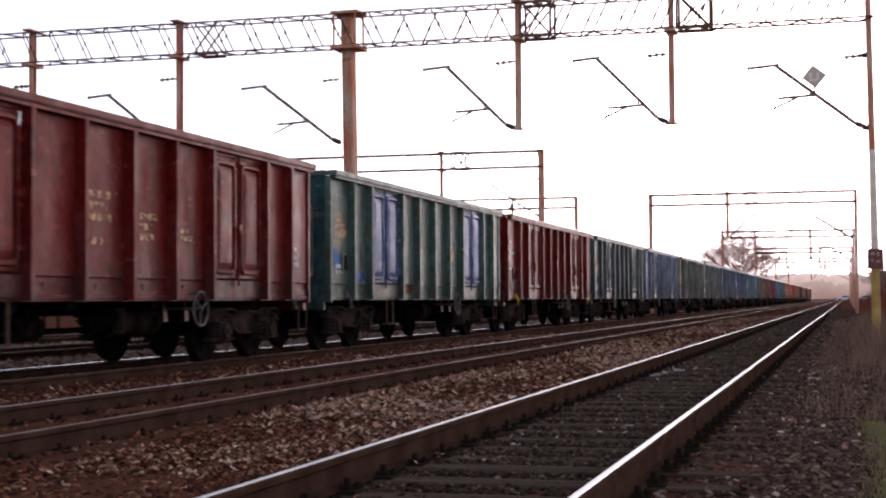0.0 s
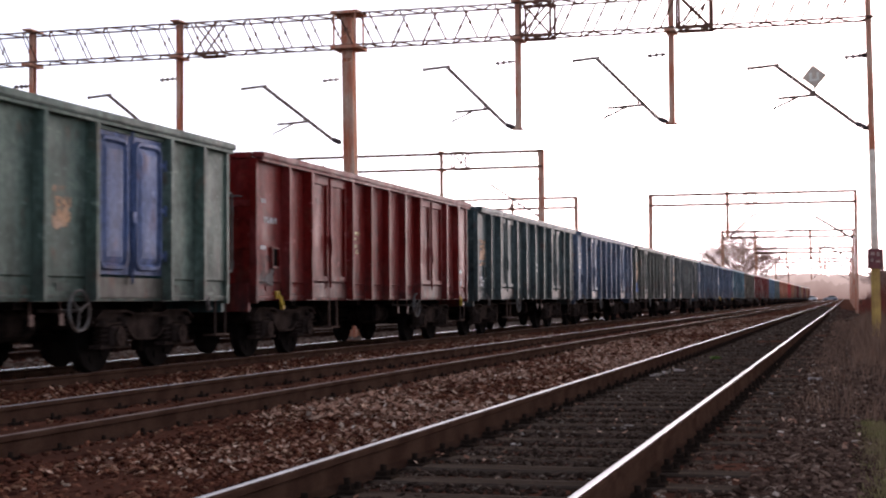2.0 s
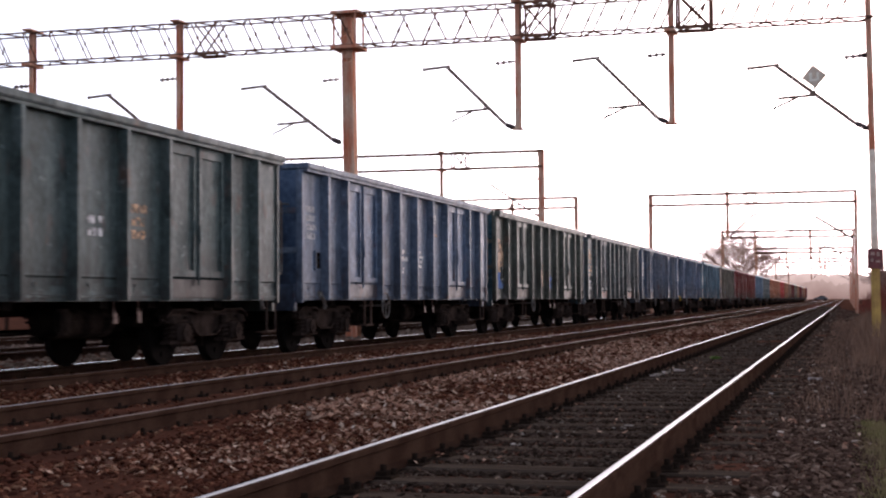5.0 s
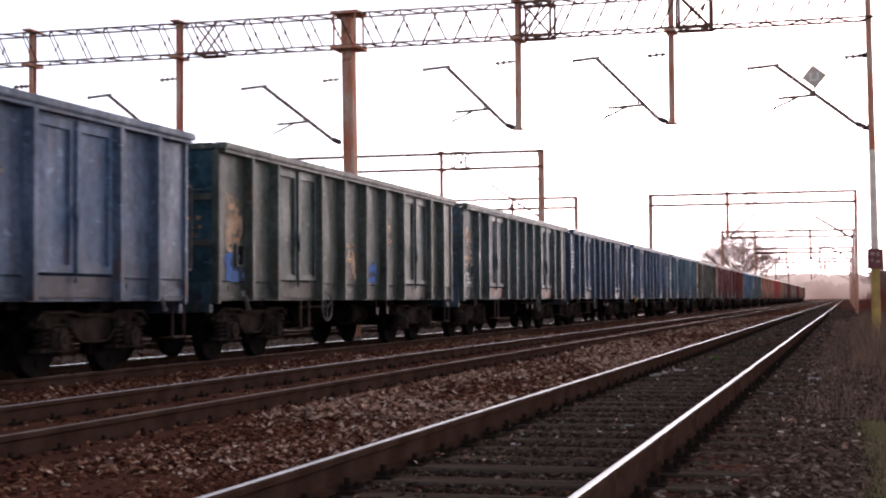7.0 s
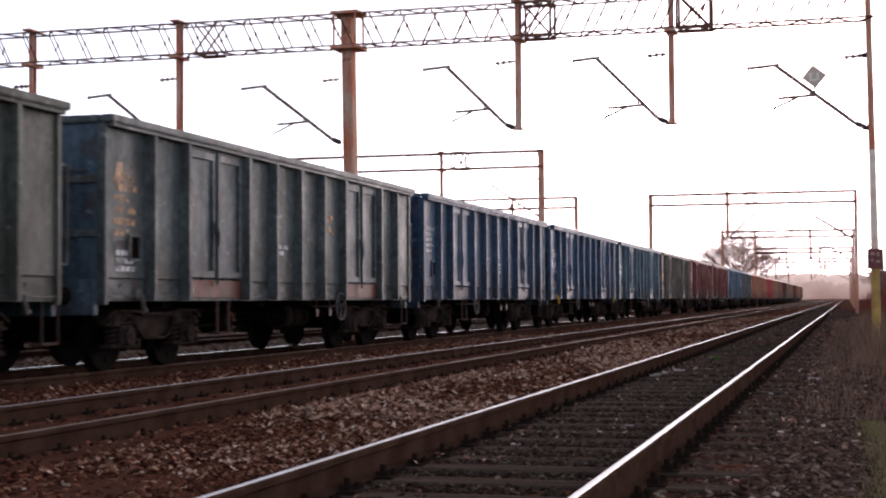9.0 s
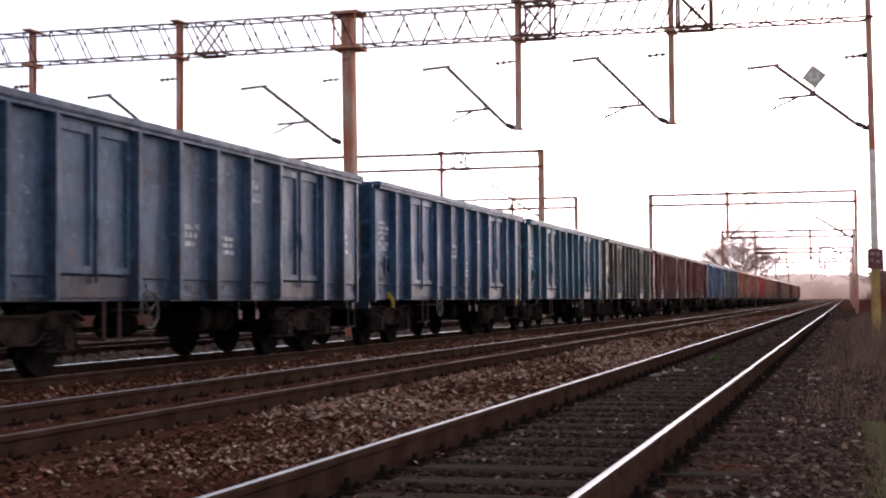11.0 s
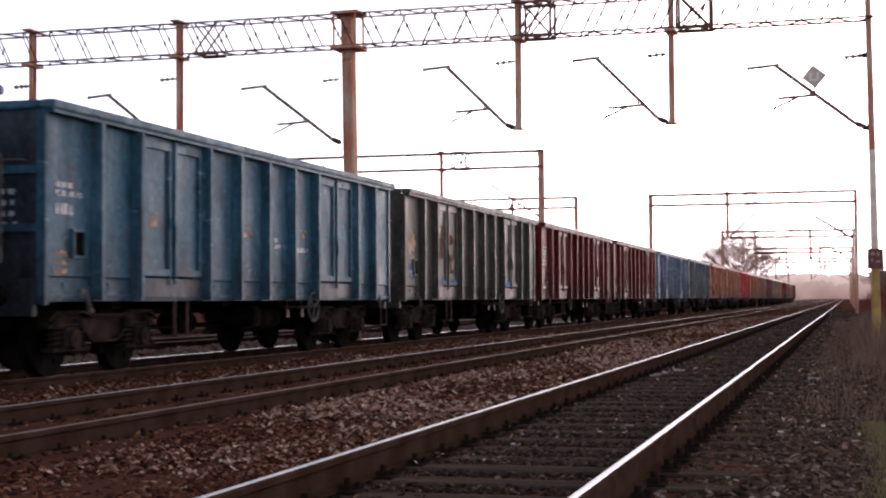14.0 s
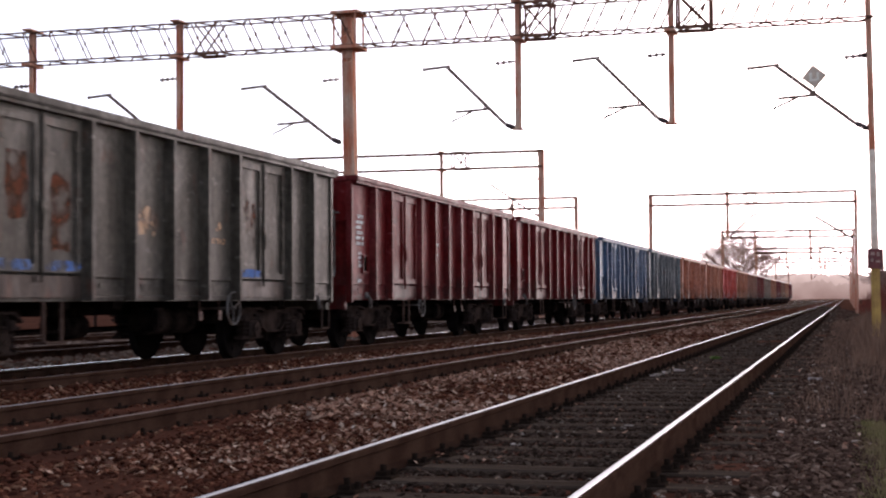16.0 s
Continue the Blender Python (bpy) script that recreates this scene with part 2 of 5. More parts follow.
# ---- ground: one sheet, with the ballast bed raised under the tracks ----
TRACKS = {"track_1": (-1.855, 0.0), "track_2": (-6.10, -0.055), "track_3": (-10.14, -0.085), "track_4": (-15.0, -0.06), "track_5": (-19.7, -0.06)}


def ground_z(x, y):
    near = -0.215
    z = near
    for cx, top in TRACKS.values():
        d = abs(x - cx)
        if d < 2.6:
            t = min(1.0, max(0.0, (d - 1.35) / 0.9))
            z = max(z, top - 0.196 - 0.08 * t * t)
    if -5.2 < x < -2.8:
        z += 0.02
    if x > -0.3:
        z = min(z, -0.21) - 0.30 * min(1.0, (x + 0.3) / 2.2)
        if x > 6:
            z += min(1.2, (x - 6) * 0.02)
    if x < -24:
        z -= min(0.6, (-24 - x) * 0.05)
    return z


def build_ground():
    xs = sorted(set([-3000, -1200, -500, -200, -100, -60, -40, -30] + [round(-26 + 0.25 * i, 2) for i in range(124)] + [5.5, 7, 10, 16, 30, 60, 120, 300, 900, 3000]))
    ys = [-3000, -600, -100, -30, -10] + [round(-4 + 0.5 * i, 2) for i in range(130)] + [62, 66, 72, 80, 90, 105, 125, 150, 190, 240, 320, 450, 700, 1200, 2200, 4500]
    verts = []
    for y in ys:
        for x in xs:
            n = noise.noise(Vector((x * 0.9, y * 0.9, 0))) * 0.03 if -26 <= x <= 6 and -4 <= y <= 62 else 0
            verts.append((x, y, ground_z(x, y) + n))
    w = len(xs)
    faces = [(j * w + i, j * w + i + 1, (j + 1) * w + i + 1, (j + 1) * w + i) for j in range(len(ys) - 1) for i in range(w - 1)]
    g = raw("ground", verts, faces, GROUND)
    tagged(g, "brown stony trackside ground with old ballast and dead leaves", "ground", kind="structure")
    return g


build_ground()


# ---- tracks ----
RAIL = [(-0.075, -0.172), (0.075, -0.172), (0.075, -0.160), (0.012, -0.143), (0.009, -0.050), (0.036, -0.038), (0.036, -0.012), (0.028, -0.002),
        (-0.028, -0.002), (-0.036, -0.012), (-0.036, -0.038), (-0.009, -0.050), (-0.012, -0.143), (-0.075, -0.160)]


DULL = {("track_2", 1), ("track_3", 1), ("track_5", 1), ("track_4", -1), ("track_4", 1), ("track_5", -1)}


def build_track(name, cx, top, y0, y1, pieces, label):
    track = tagged(new(name), label, "railway track", "parallel tracks", "structure")
    track.location = (cx, 0, top)
    for s in (-1, 1):
        rail = part("rail", prism(B(), [(x + s * 0.7535, z) for x, z in RAIL], y0, y1), RAILRUST, track, "rusty brown steel rail")
        dull, far_rail = (name, s) in DULL, (name, s) == ("track_3", -1)
        c, a = s * 0.7535, 0.033 if far_rail else 0.020
        part("running_surface", prism(B(), [(c - a, -0.003), (c + a, -0.003), (c + a - 0.004, 0.0), (c - a + 0.004, 0.0)], y0, y1),
             RAILDULL if dull else RAILBRIGHT if far_rail else RAILTOP, rail, "dull rail head top" if dull else "bright polished top of the rail head")
    rng = random.Random(cx)
    ys = [y0 + 0.62 * i for i in range(int((y1 - y0) / 0.62))]
    near = [y for y in ys if pieces[0] <= y <= pieces[1]]
    far = [y for y in ys if y < pieces[0] or pieces[1] < y < 170]
    first = None
    for y in near:
        at = (rng.uniform(-0.03, 0.03), y, rng.uniform(-0.012, 0.006))
        if first is None:
            bm = box(B(), -1.3, 1.3, -0.125, 0.125, -0.36, -0.176)
            bmesh.ops.bevel(bm, geom=bm.edges[:], offset=0.012, segments=1, affect="EDGES")
            first = part("sleeper", bm, SLEEPER, track)
            first.location = at
        else:
            o = again(first, at)
            o.rotation_euler = (0, 0, rng.uniform(-0.012, 0.012))
    bm = B()
    for y in far:
        box(bm, -1.3, 1.3, y - 0.125, y + 0.125, -0.3, -0.178)
    tagged(part("far_sleepers", bm, SLEEPER, track), kind="stuff")
    chair = None
    for y in near[:140]:
        for s in (-1, 1):
            if chair is None:
                bm = box(B(), -0.17, 0.17, -0.08, 0.08, -0.178, -0.160)
                for e in (-1, 1):
                    box(bm, e * 0.10 - 0.032, e * 0.10 + 0.032, -0.045, 0.045, -0.160, -0.135)
                    rod(bm, (e * 0.10, 0, -0.135), (e * 0.10, 0, -0.10), 0.018)
                    rod(bm, (e * 0.145, 0.05, -0.16), (e * 0.145, 0.05, -0.125), 0.018)
                chair = part("rail_fastening", bm, IRON, track, "dark iron baseplate with clamped bolts")
                chair.location = (s * 0.7535, y, 0)
            else:
                again(chair, (s * 0.7535, y, 0))
    return track


for tn, (cx, top) in TRACKS.items():
    span = {"track_1": (3, 92), "track_2": (6, 92), "track_3": (10, 60)}.get(tn, (10, 12))
    build_track(tn, cx, top, -12.0, 520.0, span, "straight railway track with wooden sleepers in brown ballast")


# ---- loose ballast ----
def build_ballast():
    rng = np.random.default_rng(4)
    t = (1 + 5 ** 0.5) / 2
    ico = np.array([(-1, t, 0), (1, t, 0), (-1, -t, 0), (1, -t, 0), (0, -1, t), (0, 1, t), (0, -1, -t), (0, 1, -t), (t, 0, -1), (t, 0, 1), (-t, 0, -1), (-t, 0, 1)]) / 1.9
    tri = np.array([(0, 11, 5), (0, 5, 1), (0, 1, 7), (0, 7, 10), (0, 10, 11), (1, 5, 9), (5, 11, 4), (11, 10, 2), (10, 7, 6), (7, 1, 8),
                    (3, 9, 4), (3, 4, 2), (3, 2, 6), (3, 6, 8), (3, 8, 9), (4, 9, 5), (2, 4, 11), (6, 2, 10), (8, 6, 7), (9, 8, 1)])
    heaps = {"ballast_stones": ([], []), "verge_stones": ([], []), "oily_stones": ([], [])}
    for count, xa, xb, ya, yb, size in ((9000, -0.5, 1.7, 4.5, 24, 0.024), (10000, -2.6, -1.1, 4.5, 22, 0.022), (7000, -5.2, 1.6, -4.0, 4.6, 0.03), (30000, -5.2, 1.6, 4.5, 15, 0.024), (28000, -9.2, 1.4, 13, 32, 0.030), (7000, -9.2, -5.0, 7, 14, 0.028), (14000, -9.2, 1.2, 30, 62, 0.042), (9000, -9.2, 1.2, 60, 130, 0.06), (5000, -14.5, -8.8, 14, 40, 0.036)):
        for _ in range(count):
            x, y = rng.uniform(xa, xb), rng.uniform(ya, yb)
            on_rail = any(abs(abs(x - c) - 0.7535) < 0.10 for c, _ in TRACKS.values())
            if on_rail:
                continue
            between = any(abs(x - c) < 1.3 for c, _ in TRACKS.values())
            s = size * rng.uniform(0.5, 1.35) * (0.75 if between else 1.0)
            if between and rng.random() < (0.75 if -7.4 < x < -4.8 else 0.25):
                continue
            if between and abs((y + 12.0 + 0.31) % 0.62 - 0.31) < 0.135 and rng.random() < 0.8:
                continue
            a = rng.uniform(0, math.tau)
            p = ico * rng.uniform(0.62, 1.3, (12, 1)) * np.array((s * rng.uniform(0.8, 1.9), s * rng.uniform(0.7, 1.0), s * rng.uniform(0.3, 0.75)))
            c, d = math.cos(a), math.sin(a)
            p = np.stack((p[:, 0] * c - p[:, 1] * d, p[:, 0] * d + p[:, 1] * c, p[:, 2] + p[:, 0] * rng.uniform(-0.5, 0.5)), 1)
            verts, faces = heaps["verge_stones" if x > -0.95 else "oily_stones" if abs(x + 1.855) < 0.75 else "ballast_stones"]
            faces.append(tri + 12 * len(verts))
            verts.append(p + (x, y, ground_z(x, y) + 0.012))
    for name, mat, label in (("ballast_stones", STONE, "loose brown and grey crushed ballast stones"), ("verge_stones", VERGESTONE, "greyer stones and chips beside the track"),
                             ("oily_stones", OILYSTONE, "oil-darkened grey stones between the rails")):
        verts, faces = heaps[name]
        tagged(raw(name, np.concatenate(verts).tolist(), np.concatenate(faces).tolist(), mat), label, "ballast", kind="stuff")


build_ballast()


def scatter_pale():
    """Paler, greyer ballast of the sidings beyond the train."""
    rng = np.random.default_rng(31)
    verts, faces, k = [], [], 0
    quad = ((0, 1, 2), (0, 2, 3), (0, 3, 4), (0, 4, 1), (5, 2, 1), (5, 3, 2), (5, 4, 3), (5, 1, 4))
    for _ in range(16000):
        x, y = rng.uniform(-24.0, -11.1), rng.uniform(11, 75)
        if any(abs(abs(x - c) - 0.7535) < 0.12 for c, _ in TRACKS.values()):
            continue
        s = 0.045 * rng.uniform(0.6, 1.5) * (1 + y / 90)
        z = ground_z(x, y) + 0.015
        a = rng.uniform(0, math.tau)
        ring = [(x + s * 1.3 * rng.uniform(0.7, 1.2) * math.cos(a + i * math.pi / 2), y + s * 1.3 * rng.uniform(0.7, 1.2) * math.sin(a + i * math.pi / 2), z) for i in range(4)]
        verts += [(x, y, z + s * 0.7), *ring, (x, y, z - s * 0.5)]
        faces += [tuple(k + i for i in f) for f in quad]
        k += 6
    tagged(raw("siding_ballast", verts, faces, PALESTONE), "paler grey ballast stones of the sidings beyond", "ballast", kind="stuff")


scatter_pale()


def build_litter():
    """Dead leaves and pale chips blown between the tracks."""
    rng = np.random.default_rng(12)
    verts, faces, k = [], [], 0
    for count, xa, xb, ya, yb, size in ((2600, -4.6, -2.75, 7.5, 13, 0.022), (16000, -4.9, -2.8, 11.5, 32, 0.036), (5000, -5.15, -2.75, 28, 80, 0.05), (900, -2.6, 1.0, 5, 25, 0.022), (1500, -9.2, -7.4, 12, 40, 0.035)):
        for _ in range(count):
            x, y = rng.uniform(xa, xb), rng.uniform(ya, yb)
            if any(abs(abs(x - c) - 0.7535) < 0.1 for c, _ in TRACKS.values()):
                continue
            if noise.noise(Vector((x * 0.5, y * 0.22, 7))) < -0.05 and rng.random() < 0.85:
                continue
            a, tilt = rng.uniform(0, math.tau), rng.normal(0, 0.35, 2)
            s = size * rng.uniform(0.5, 1.4)
            z = ground_z(x, y) + rng.uniform(0.030, 0.058)
            for u, v in ((-1, 0), (-0.2, -0.55), (1, 0.1), (0.1, 0.6)):
                p, q = s * u, s * v
                verts.append((x + p * math.cos(a) - q * math.sin(a), y + p * math.sin(a) + q * math.cos(a), z + p * tilt[0] + q * tilt[1]))
            faces += [(k, k + 1, k + 2, k + 3)]
            k += 4
    tagged(raw("leaf_litter", verts, faces, LITTER), "dry brown leaves and pale chips on the ballast", "leaves", kind="stuff")


build_litter()


def paper_scrap(x, y, size, turn, mat, label):
    """A crumpled flat scrap: a folded sheet with a little thickness."""
    rng = random.Random(int(x * 100 + y * 10))
    bm = B()
    grid = [[bm.verts.new((size * (i - 1.5) * 0.5 + rng.uniform(-0.1, 0.1) * size, size * (j - 1.5) * 0.4 + rng.uniform(-0.1, 0.1) * size, rng.uniform(0.0, 0.45) * size)) for i in range(4)] for j in range(4)]
    for j in range(3):
        for i in range(3):
            bm.faces.new((grid[j][i], grid[j][i + 1], grid[j + 1][i + 1], grid[j + 1][i]))
    bmesh.ops.solidify(bm, geom=bm.faces[:], thickness=0.003)
    ob = new("paper_scrap", mesh_of("paper_scrap", bm, mat))
    ob.location, ob.rotation_euler = (x, y, ground_z(x, y) + 0.035), (0, 0, turn)
    tagged(ob, label, "litter", "scraps between the rails")


SCRAP = material("weathered_paper", (0.62, 0.58, 0.54), 0.8, 0, 20, 0.3, (0.45, 0.40, 0.36))
GREENSCRAP = material("green_wrapper", (0.20, 0.32, 0.08), 0.6, 0, 20, 0.3)
for sx, sy, ss, st in ((-2.17, 19.82, 0.09, 0.4), (-2.28, 19.2, 0.08, 1.5), (-2.33, 18.5, 0.10, 2.2), (-0.37, 17.9, 0.10, 0.2), (-2.15, 9.59, 0.05, 0.9), (-1.62, 11.2, 0.04, 2.8), (-0.75, 15.2, 0.05, 1.1), (-3.5, 13.2, 0.07, 0.3)):
    paper_scrap(sx, sy, ss, st, SCRAP, "crumpled pale paper scrap lying on the ballast")
paper_scrap(-2.05, 24.0, 0.10, 0.7, GREENSCRAP, "small green wrapper lying between the rails")


# ---- overhead line gantries ----
TOP, LOW, DEEP = 8.68, 7.78, 0.32


def lattice_beam(gantry, x0, x1, k=1.0):
    for y in (-DEEP, DEEP):
        for z in (TOP, LOW):
            s = 1 if z == TOP else -1
            bm = box(B(), x0, x1, y - 0.022 * k, y + 0.022 * k, z - 0.005, z + 0.005)
            box(bm, x0, x1, y - 0.005, y + 0.005, min(z, z - s * 0.04 * k), max(z, z - s * 0.04 * k))
            part("chord", bm, STEEL, gantry)
    # each face is laced one way; past the second hanger both faces slope alike
    bm = B()
    n = max(2, int((x1 - x0) / 0.87))
    step = (x1 - x0) / n
    thin = 0.032 if k < 1.5 else 0.036
    for i in range(n):
        a = x0 + i * step
        for y, off in ((-DEEP, 0.0), (DEEP, 0.5)):
            p = a + off * step
            up = a > -8.3 or (a > -13.2 and y > 0)
            lo, hi = (p, p + 0.44) if up else (p + 0.44, p)
            if max(lo, hi) > x1:
                continue
            r = thin * (0.62 if a < -18.5 else 0.75 if a < -13 else 0.9)
            rod(bm, (lo, y, LOW), (hi, y, TOP), r, 4)
            mid = Vector(((lo + hi) / 2, y, (LOW + TOP) / 2))
            rod(bm, mid - Vector((0.02, 0, 0.05)), mid + Vector((0.02, 0, 0.05)), r * 1.5, 4)
        for z in (LOW, TOP):
            rod(bm, (a, -DEEP, z), (a + step / 2, DEEP, z), thin * 0.8, 4)
            rod(bm, (a + step / 2, DEEP, z), (a + step, -DEEP, z), thin * 0.8, 4)
    tagged(part("lacing", bm, STEEL, gantry, "thin slanting lacing bars"), kind="stuff")


def braced_bay(gantry, x0, x1, boxed=True):
    for y in (-DEEP, DEEP):
        for x in (x0, x1) if boxed else ():
            part("upright", box(B(), x - 0.03, x + 0.03, y - 0.03, y + 0.03, LOW - 0.04, TOP + 0.02), STEEL, gantry)
        part("brace", rod(B(), (x0, y, LOW), (x1, y, TOP), 0.03, 4), STEEL, gantry)
        part("brace", rod(B(), (x0, y, TOP), (x1, y, LOW), 0.03, 4), STEEL, gantry)
        for z in (LOW, TOP) if boxed else (LOW,):
            part("stiffener", box(B(), x0, x1, y - 0.04, y + 0.04, z - 0.045, z + 0.045), STEEL, gantry)


def hanger(gantry, x, z0, w=0.07):
    half = [(w, -0.10), (w, -0.085), (0.01, -0.085), (0.01, 0.085), (w, 0.085), (w, 0.10)]
    bm = column(B(), [(x + u, v) for u, v in half] + [(x - u, v) for u, v in half[::-1]], z0, TOP + 0.05)
    post = part("hanger", bm, RUST, gantry, "rusty steel hanger post")
    for d, za, zb in ((0.40, LOW - 0.08, LOW - 0.02), (0.36, TOP + 0.053, TOP + 0.10), (0.14, z0 - 0.03, z0 - 0.002)):
        part("clamp_plate", box(B(), x - 0.14, x + 0.14, -d, d, za, zb), RUST, post)
    return post


def insulator(parent, p, q, discs=5, k=1.35):
    bm = B()
    p, q = Vector(p), Vector(q)
    rod(bm, p, q, 0.024 * k, 6)
    d = (q - p)
    for i in range(discs):
        c = p + d * (0.25 + 0.6 * i / max(1, discs - 1))
        rod(bm, c - d.normalized() * 0.022 * k, c + d.normalized() * 0.022 * k, 0.060 * k, 8, 0.040 * k)
    return part("insulator", bm, PORCELAIN, parent, "dark ribbed porcelain insulator")


def cantilever(gantry, xp, zp, reach, top_z, tip, reg_z, far=False, stub_z=7.16):
    """A boom from the foot of a post up over the track, its top tube, and a registration arm below."""
    kx, top_z = xp - reach, top_z - 0.04
    foot = Vector((xp - 0.08, 0, zp))
    joint = foot + Vector((-0.28, 0, 0.12))
    head = Vector((kx, 0, top_z))
    boom = part("boom", rod(B(), joint, head, 0.09 if far else 0.050, 8), TUBE, gantry, "slanting cantilever tube")
    bm = rod(B(), (kx + 0.1, 0, top_z + 0.01), (kx - tip, 0, top_z - 0.05), 0.040, 8)
    rod(bm, (kx - tip, 0, top_z - 0.05), (kx - tip - 0.04, 0, top_z - 0.05), 0.055, 8)
    part("top_tube", bm, TUBE, boom)
    insulator(boom, foot, joint)
    f = (head.z - reg_z) / (head.z - joint.z)
    on = head.lerp(joint, f)
    bm = rod(B(), on, (on.x - 0.95, 0, reg_z - 0.05), 0.036, 6)
    rod(bm, on.lerp(head, 0.12), (on.x - 0.16, 0, reg_z - 0.01), 0.025, 5)
    part("registration_arm", bm, TUBE, boom)
    if not far:
        bm = rod(B(), (on.x - 0.45, 0, reg_z - 0.04), (on.x - 1.05, 0, reg_z - 0.30), 0.028, 5)
        rod(bm, (on.x - 1.05, 0, reg_z - 0.28), (on.x - 1.05, 0, reg_z - 0.38), 0.02, 5)
        part("steady_arm", bm, TUBE, boom)
        insulator(gantry, (xp - 0.1, 0, stub_z), (xp - 0.62, 0, stub_z - 0.03), 3, 1.4)
    return boom


def mast(gantry, x, z1, w=0.2, lean=0.0, mat=None, lo=-0.5, label="rusty box-section steel mast", slots=()):
    """A box of two channels closed by cover plates, with slots left near the top."""
    cuts = [lo] + [c for z in slots for c in (z - 0.05, z + 0.05)] + [z1]
    bm = B()
    if not slots:
        a, b, c = w, 0.16, 0.03
        column(bm, [(x + u, v) for u, v in ((-a, -b), (a, -b), (a, -b + c), (c, -b + c), (c, b - c), (a, b - c), (a, b), (-a, b), (-a, b - c), (-c, b - c), (-c, -b + c), (-a, -b + c))], lo, z1)
        return part("mast", bm, mat or RUST, gantry, "rusty rolled-steel mast")

    def plate(xa, xb, za, zb, ya, yb):
        nonlocal bm
        f0, f1 = (1 - (za - lo) / (z1 - lo)), (1 - (zb - lo) / (z1 - lo))
        k0, k1 = 0.88 + 0.12 * f0, 0.88 + 0.12 * f1
        v = [bm.verts.new((x + lean * f + a * k, b, z)) for z, f, k in ((za, f0, k0), (zb, f1, k1)) for a, b in ((xa, ya), (xb, ya), (xb, yb), (xa, yb))]
        for q in ((3, 2, 1, 0), (4, 5, 6, 7), (0, 1, 5, 4), (1, 2, 6, 5), (2, 3, 7, 6), (3, 0, 4, 7)):
            bm.faces.new([v[i] for i in q])

    trunk = None
    pieces = [(xa, xb, lo, z1, 0.16) for xa, xb in ((-w * 0.14, w * 0.14), (-w, -w * 0.72), (w * 0.72, w))]
    for za, zb in zip(cuts[::2], cuts[1::2]):
        pieces += [(-w * 0.72, -w * 0.14, za, zb, 0.13), (w * 0.14, w * 0.72, za, zb, 0.13)]
    for xa, xb, za, zb, d in pieces:
        bm = B()
        plate(xa, xb, za, zb, -d, d)
        if trunk is None:
            trunk = part("mast", bm, mat or RUST, gantry, label)
        else:
            part("cover_plate" if d < 0.15 else "channel", bm, mat or RUST, trunk)
    return trunk


def build_gantry(y, x0, x1, label, name="overhead_line_gantry"):
    g = tagged(new(name), label, "gantry", "gantries over the tracks")
    g.location = (0, y, 0)
    lattice_beam(g, x0, x1, 1.05 if y < 40 else 2.0 if y < 100 else 3.4 if y < 150 else 5.0 if y < 200 else 6.5)
    return g


near_gantry = build_gantry(38.0, -30.0, 0.75, "rusty lattice gantry carrying hanger posts over the tracks")
mast(near_gantry, -13.12, 8.75, 0.17, 0.12, slots=(7.42, 8.15))
part("cap_plate", box(B(), -13.50, -12.70, -0.42, 0.42, 8.66, 8.74), RUST, near_gantry)
part("cap_plate", box(B(), -13.50, -12.70, -0.42, 0.42, 7.70, 7.78), RUST, near_gantry)
for ux in (-13.42, -12.80):
    for uy in (-0.34, 0.34):
        part("cap_post", box(B(), ux - 0.025, ux + 0.025, uy - 0.025, uy + 0.025, 7.78, 8.66), RUST, near_gantry)
for hx, hz in ((-22.88, 5.3), (-18.18, 5.1), (-8.34, 5.36), (-4.28, 5.36)):
    hanger(near_gantry, hx, hz)
for bx in ((-8.2, -7.4), (-4.1, -3.25), (-17.6, -16.9)):
    braced_bay(near_gantry, *bx, bx[0] > -10)
cantilever(near_gantry, -4.28, 5.37, 1.97, 7.19, 0.58, 5.86)
cantilever(near_gantry, -8.34, 5.37, 1.98, 7.15, 0.62, 5.92)
cantilever(near_gantry, -13.25, 5.15, 2.38, 6.86, 0.62, 5.78, stub_z=6.92)
cantilever(near_gantry, -18.18, 5.15, 2.25, 6.82, 0.60, 5.75)
cantilever(near_gantry, 0.64, 5.06, 2.30, 6.77, 0.66, 5.93, stub_z=6.88)
cantilever(near_gantry, -22.88, 5.3, 2.25, 6.82, 0.60, 5.75)
for bz in (5.06, 6.88):
    part("bracket", box(B(), 0.46, 0.60, -0.05, 0.05, bz - 0.06, bz + 0.06), IRON, near_gantry, "dark iron bracket")
# the trackside mast: rusty above, whitewashed and yellow below
bm = B()
rod(bm, (0.62, 0, 8.75), (0.675, 0, 4.5), 0.08, 8, 0.088)
part("mast_top", bm, RUST, near_gantry, "rusty upper part of the mast")
part("mast_middle", rod(B(), (0.675, 0, 4.5), (0.70, 0, 1.95), 0.09, 8, 0.10), MASTWHITE, near_gantry, "whitewashed middle of the mast")
part("mast_foot", rod(B(), (0.70, 0, 1.95), (0.72, 0, -0.6), 0.115, 8, 0.12), MASTYELLOW, near_gantry, "yellow-painted foot of the mast")
plate = part("number_plate", box(B(), 0.52, 0.90, -0.20, -0.17, 1.53, 2.02), PLATERED, near_gantry, "dark red plate with pale marks")
for bx, bz, bw, bh in ((0.60, 1.86, 0.09, 0.08), (0.74, 1.84, 0.07, 0.10), (0.60, 1.70, 0.06, 0.08), (0.72, 1.68, 0.10, 0.05)):
    part("plate_mark", box(B(), bx, bx + bw, -0.206, -0.2, bz, bz + bh), PLATEMARK, plate)
bm = B()
column(bm, [(-0.215, -0.012), (0.215, -0.012), (0.215, 0.012), (-0.215, 0.012)], -0.215, 0.215)
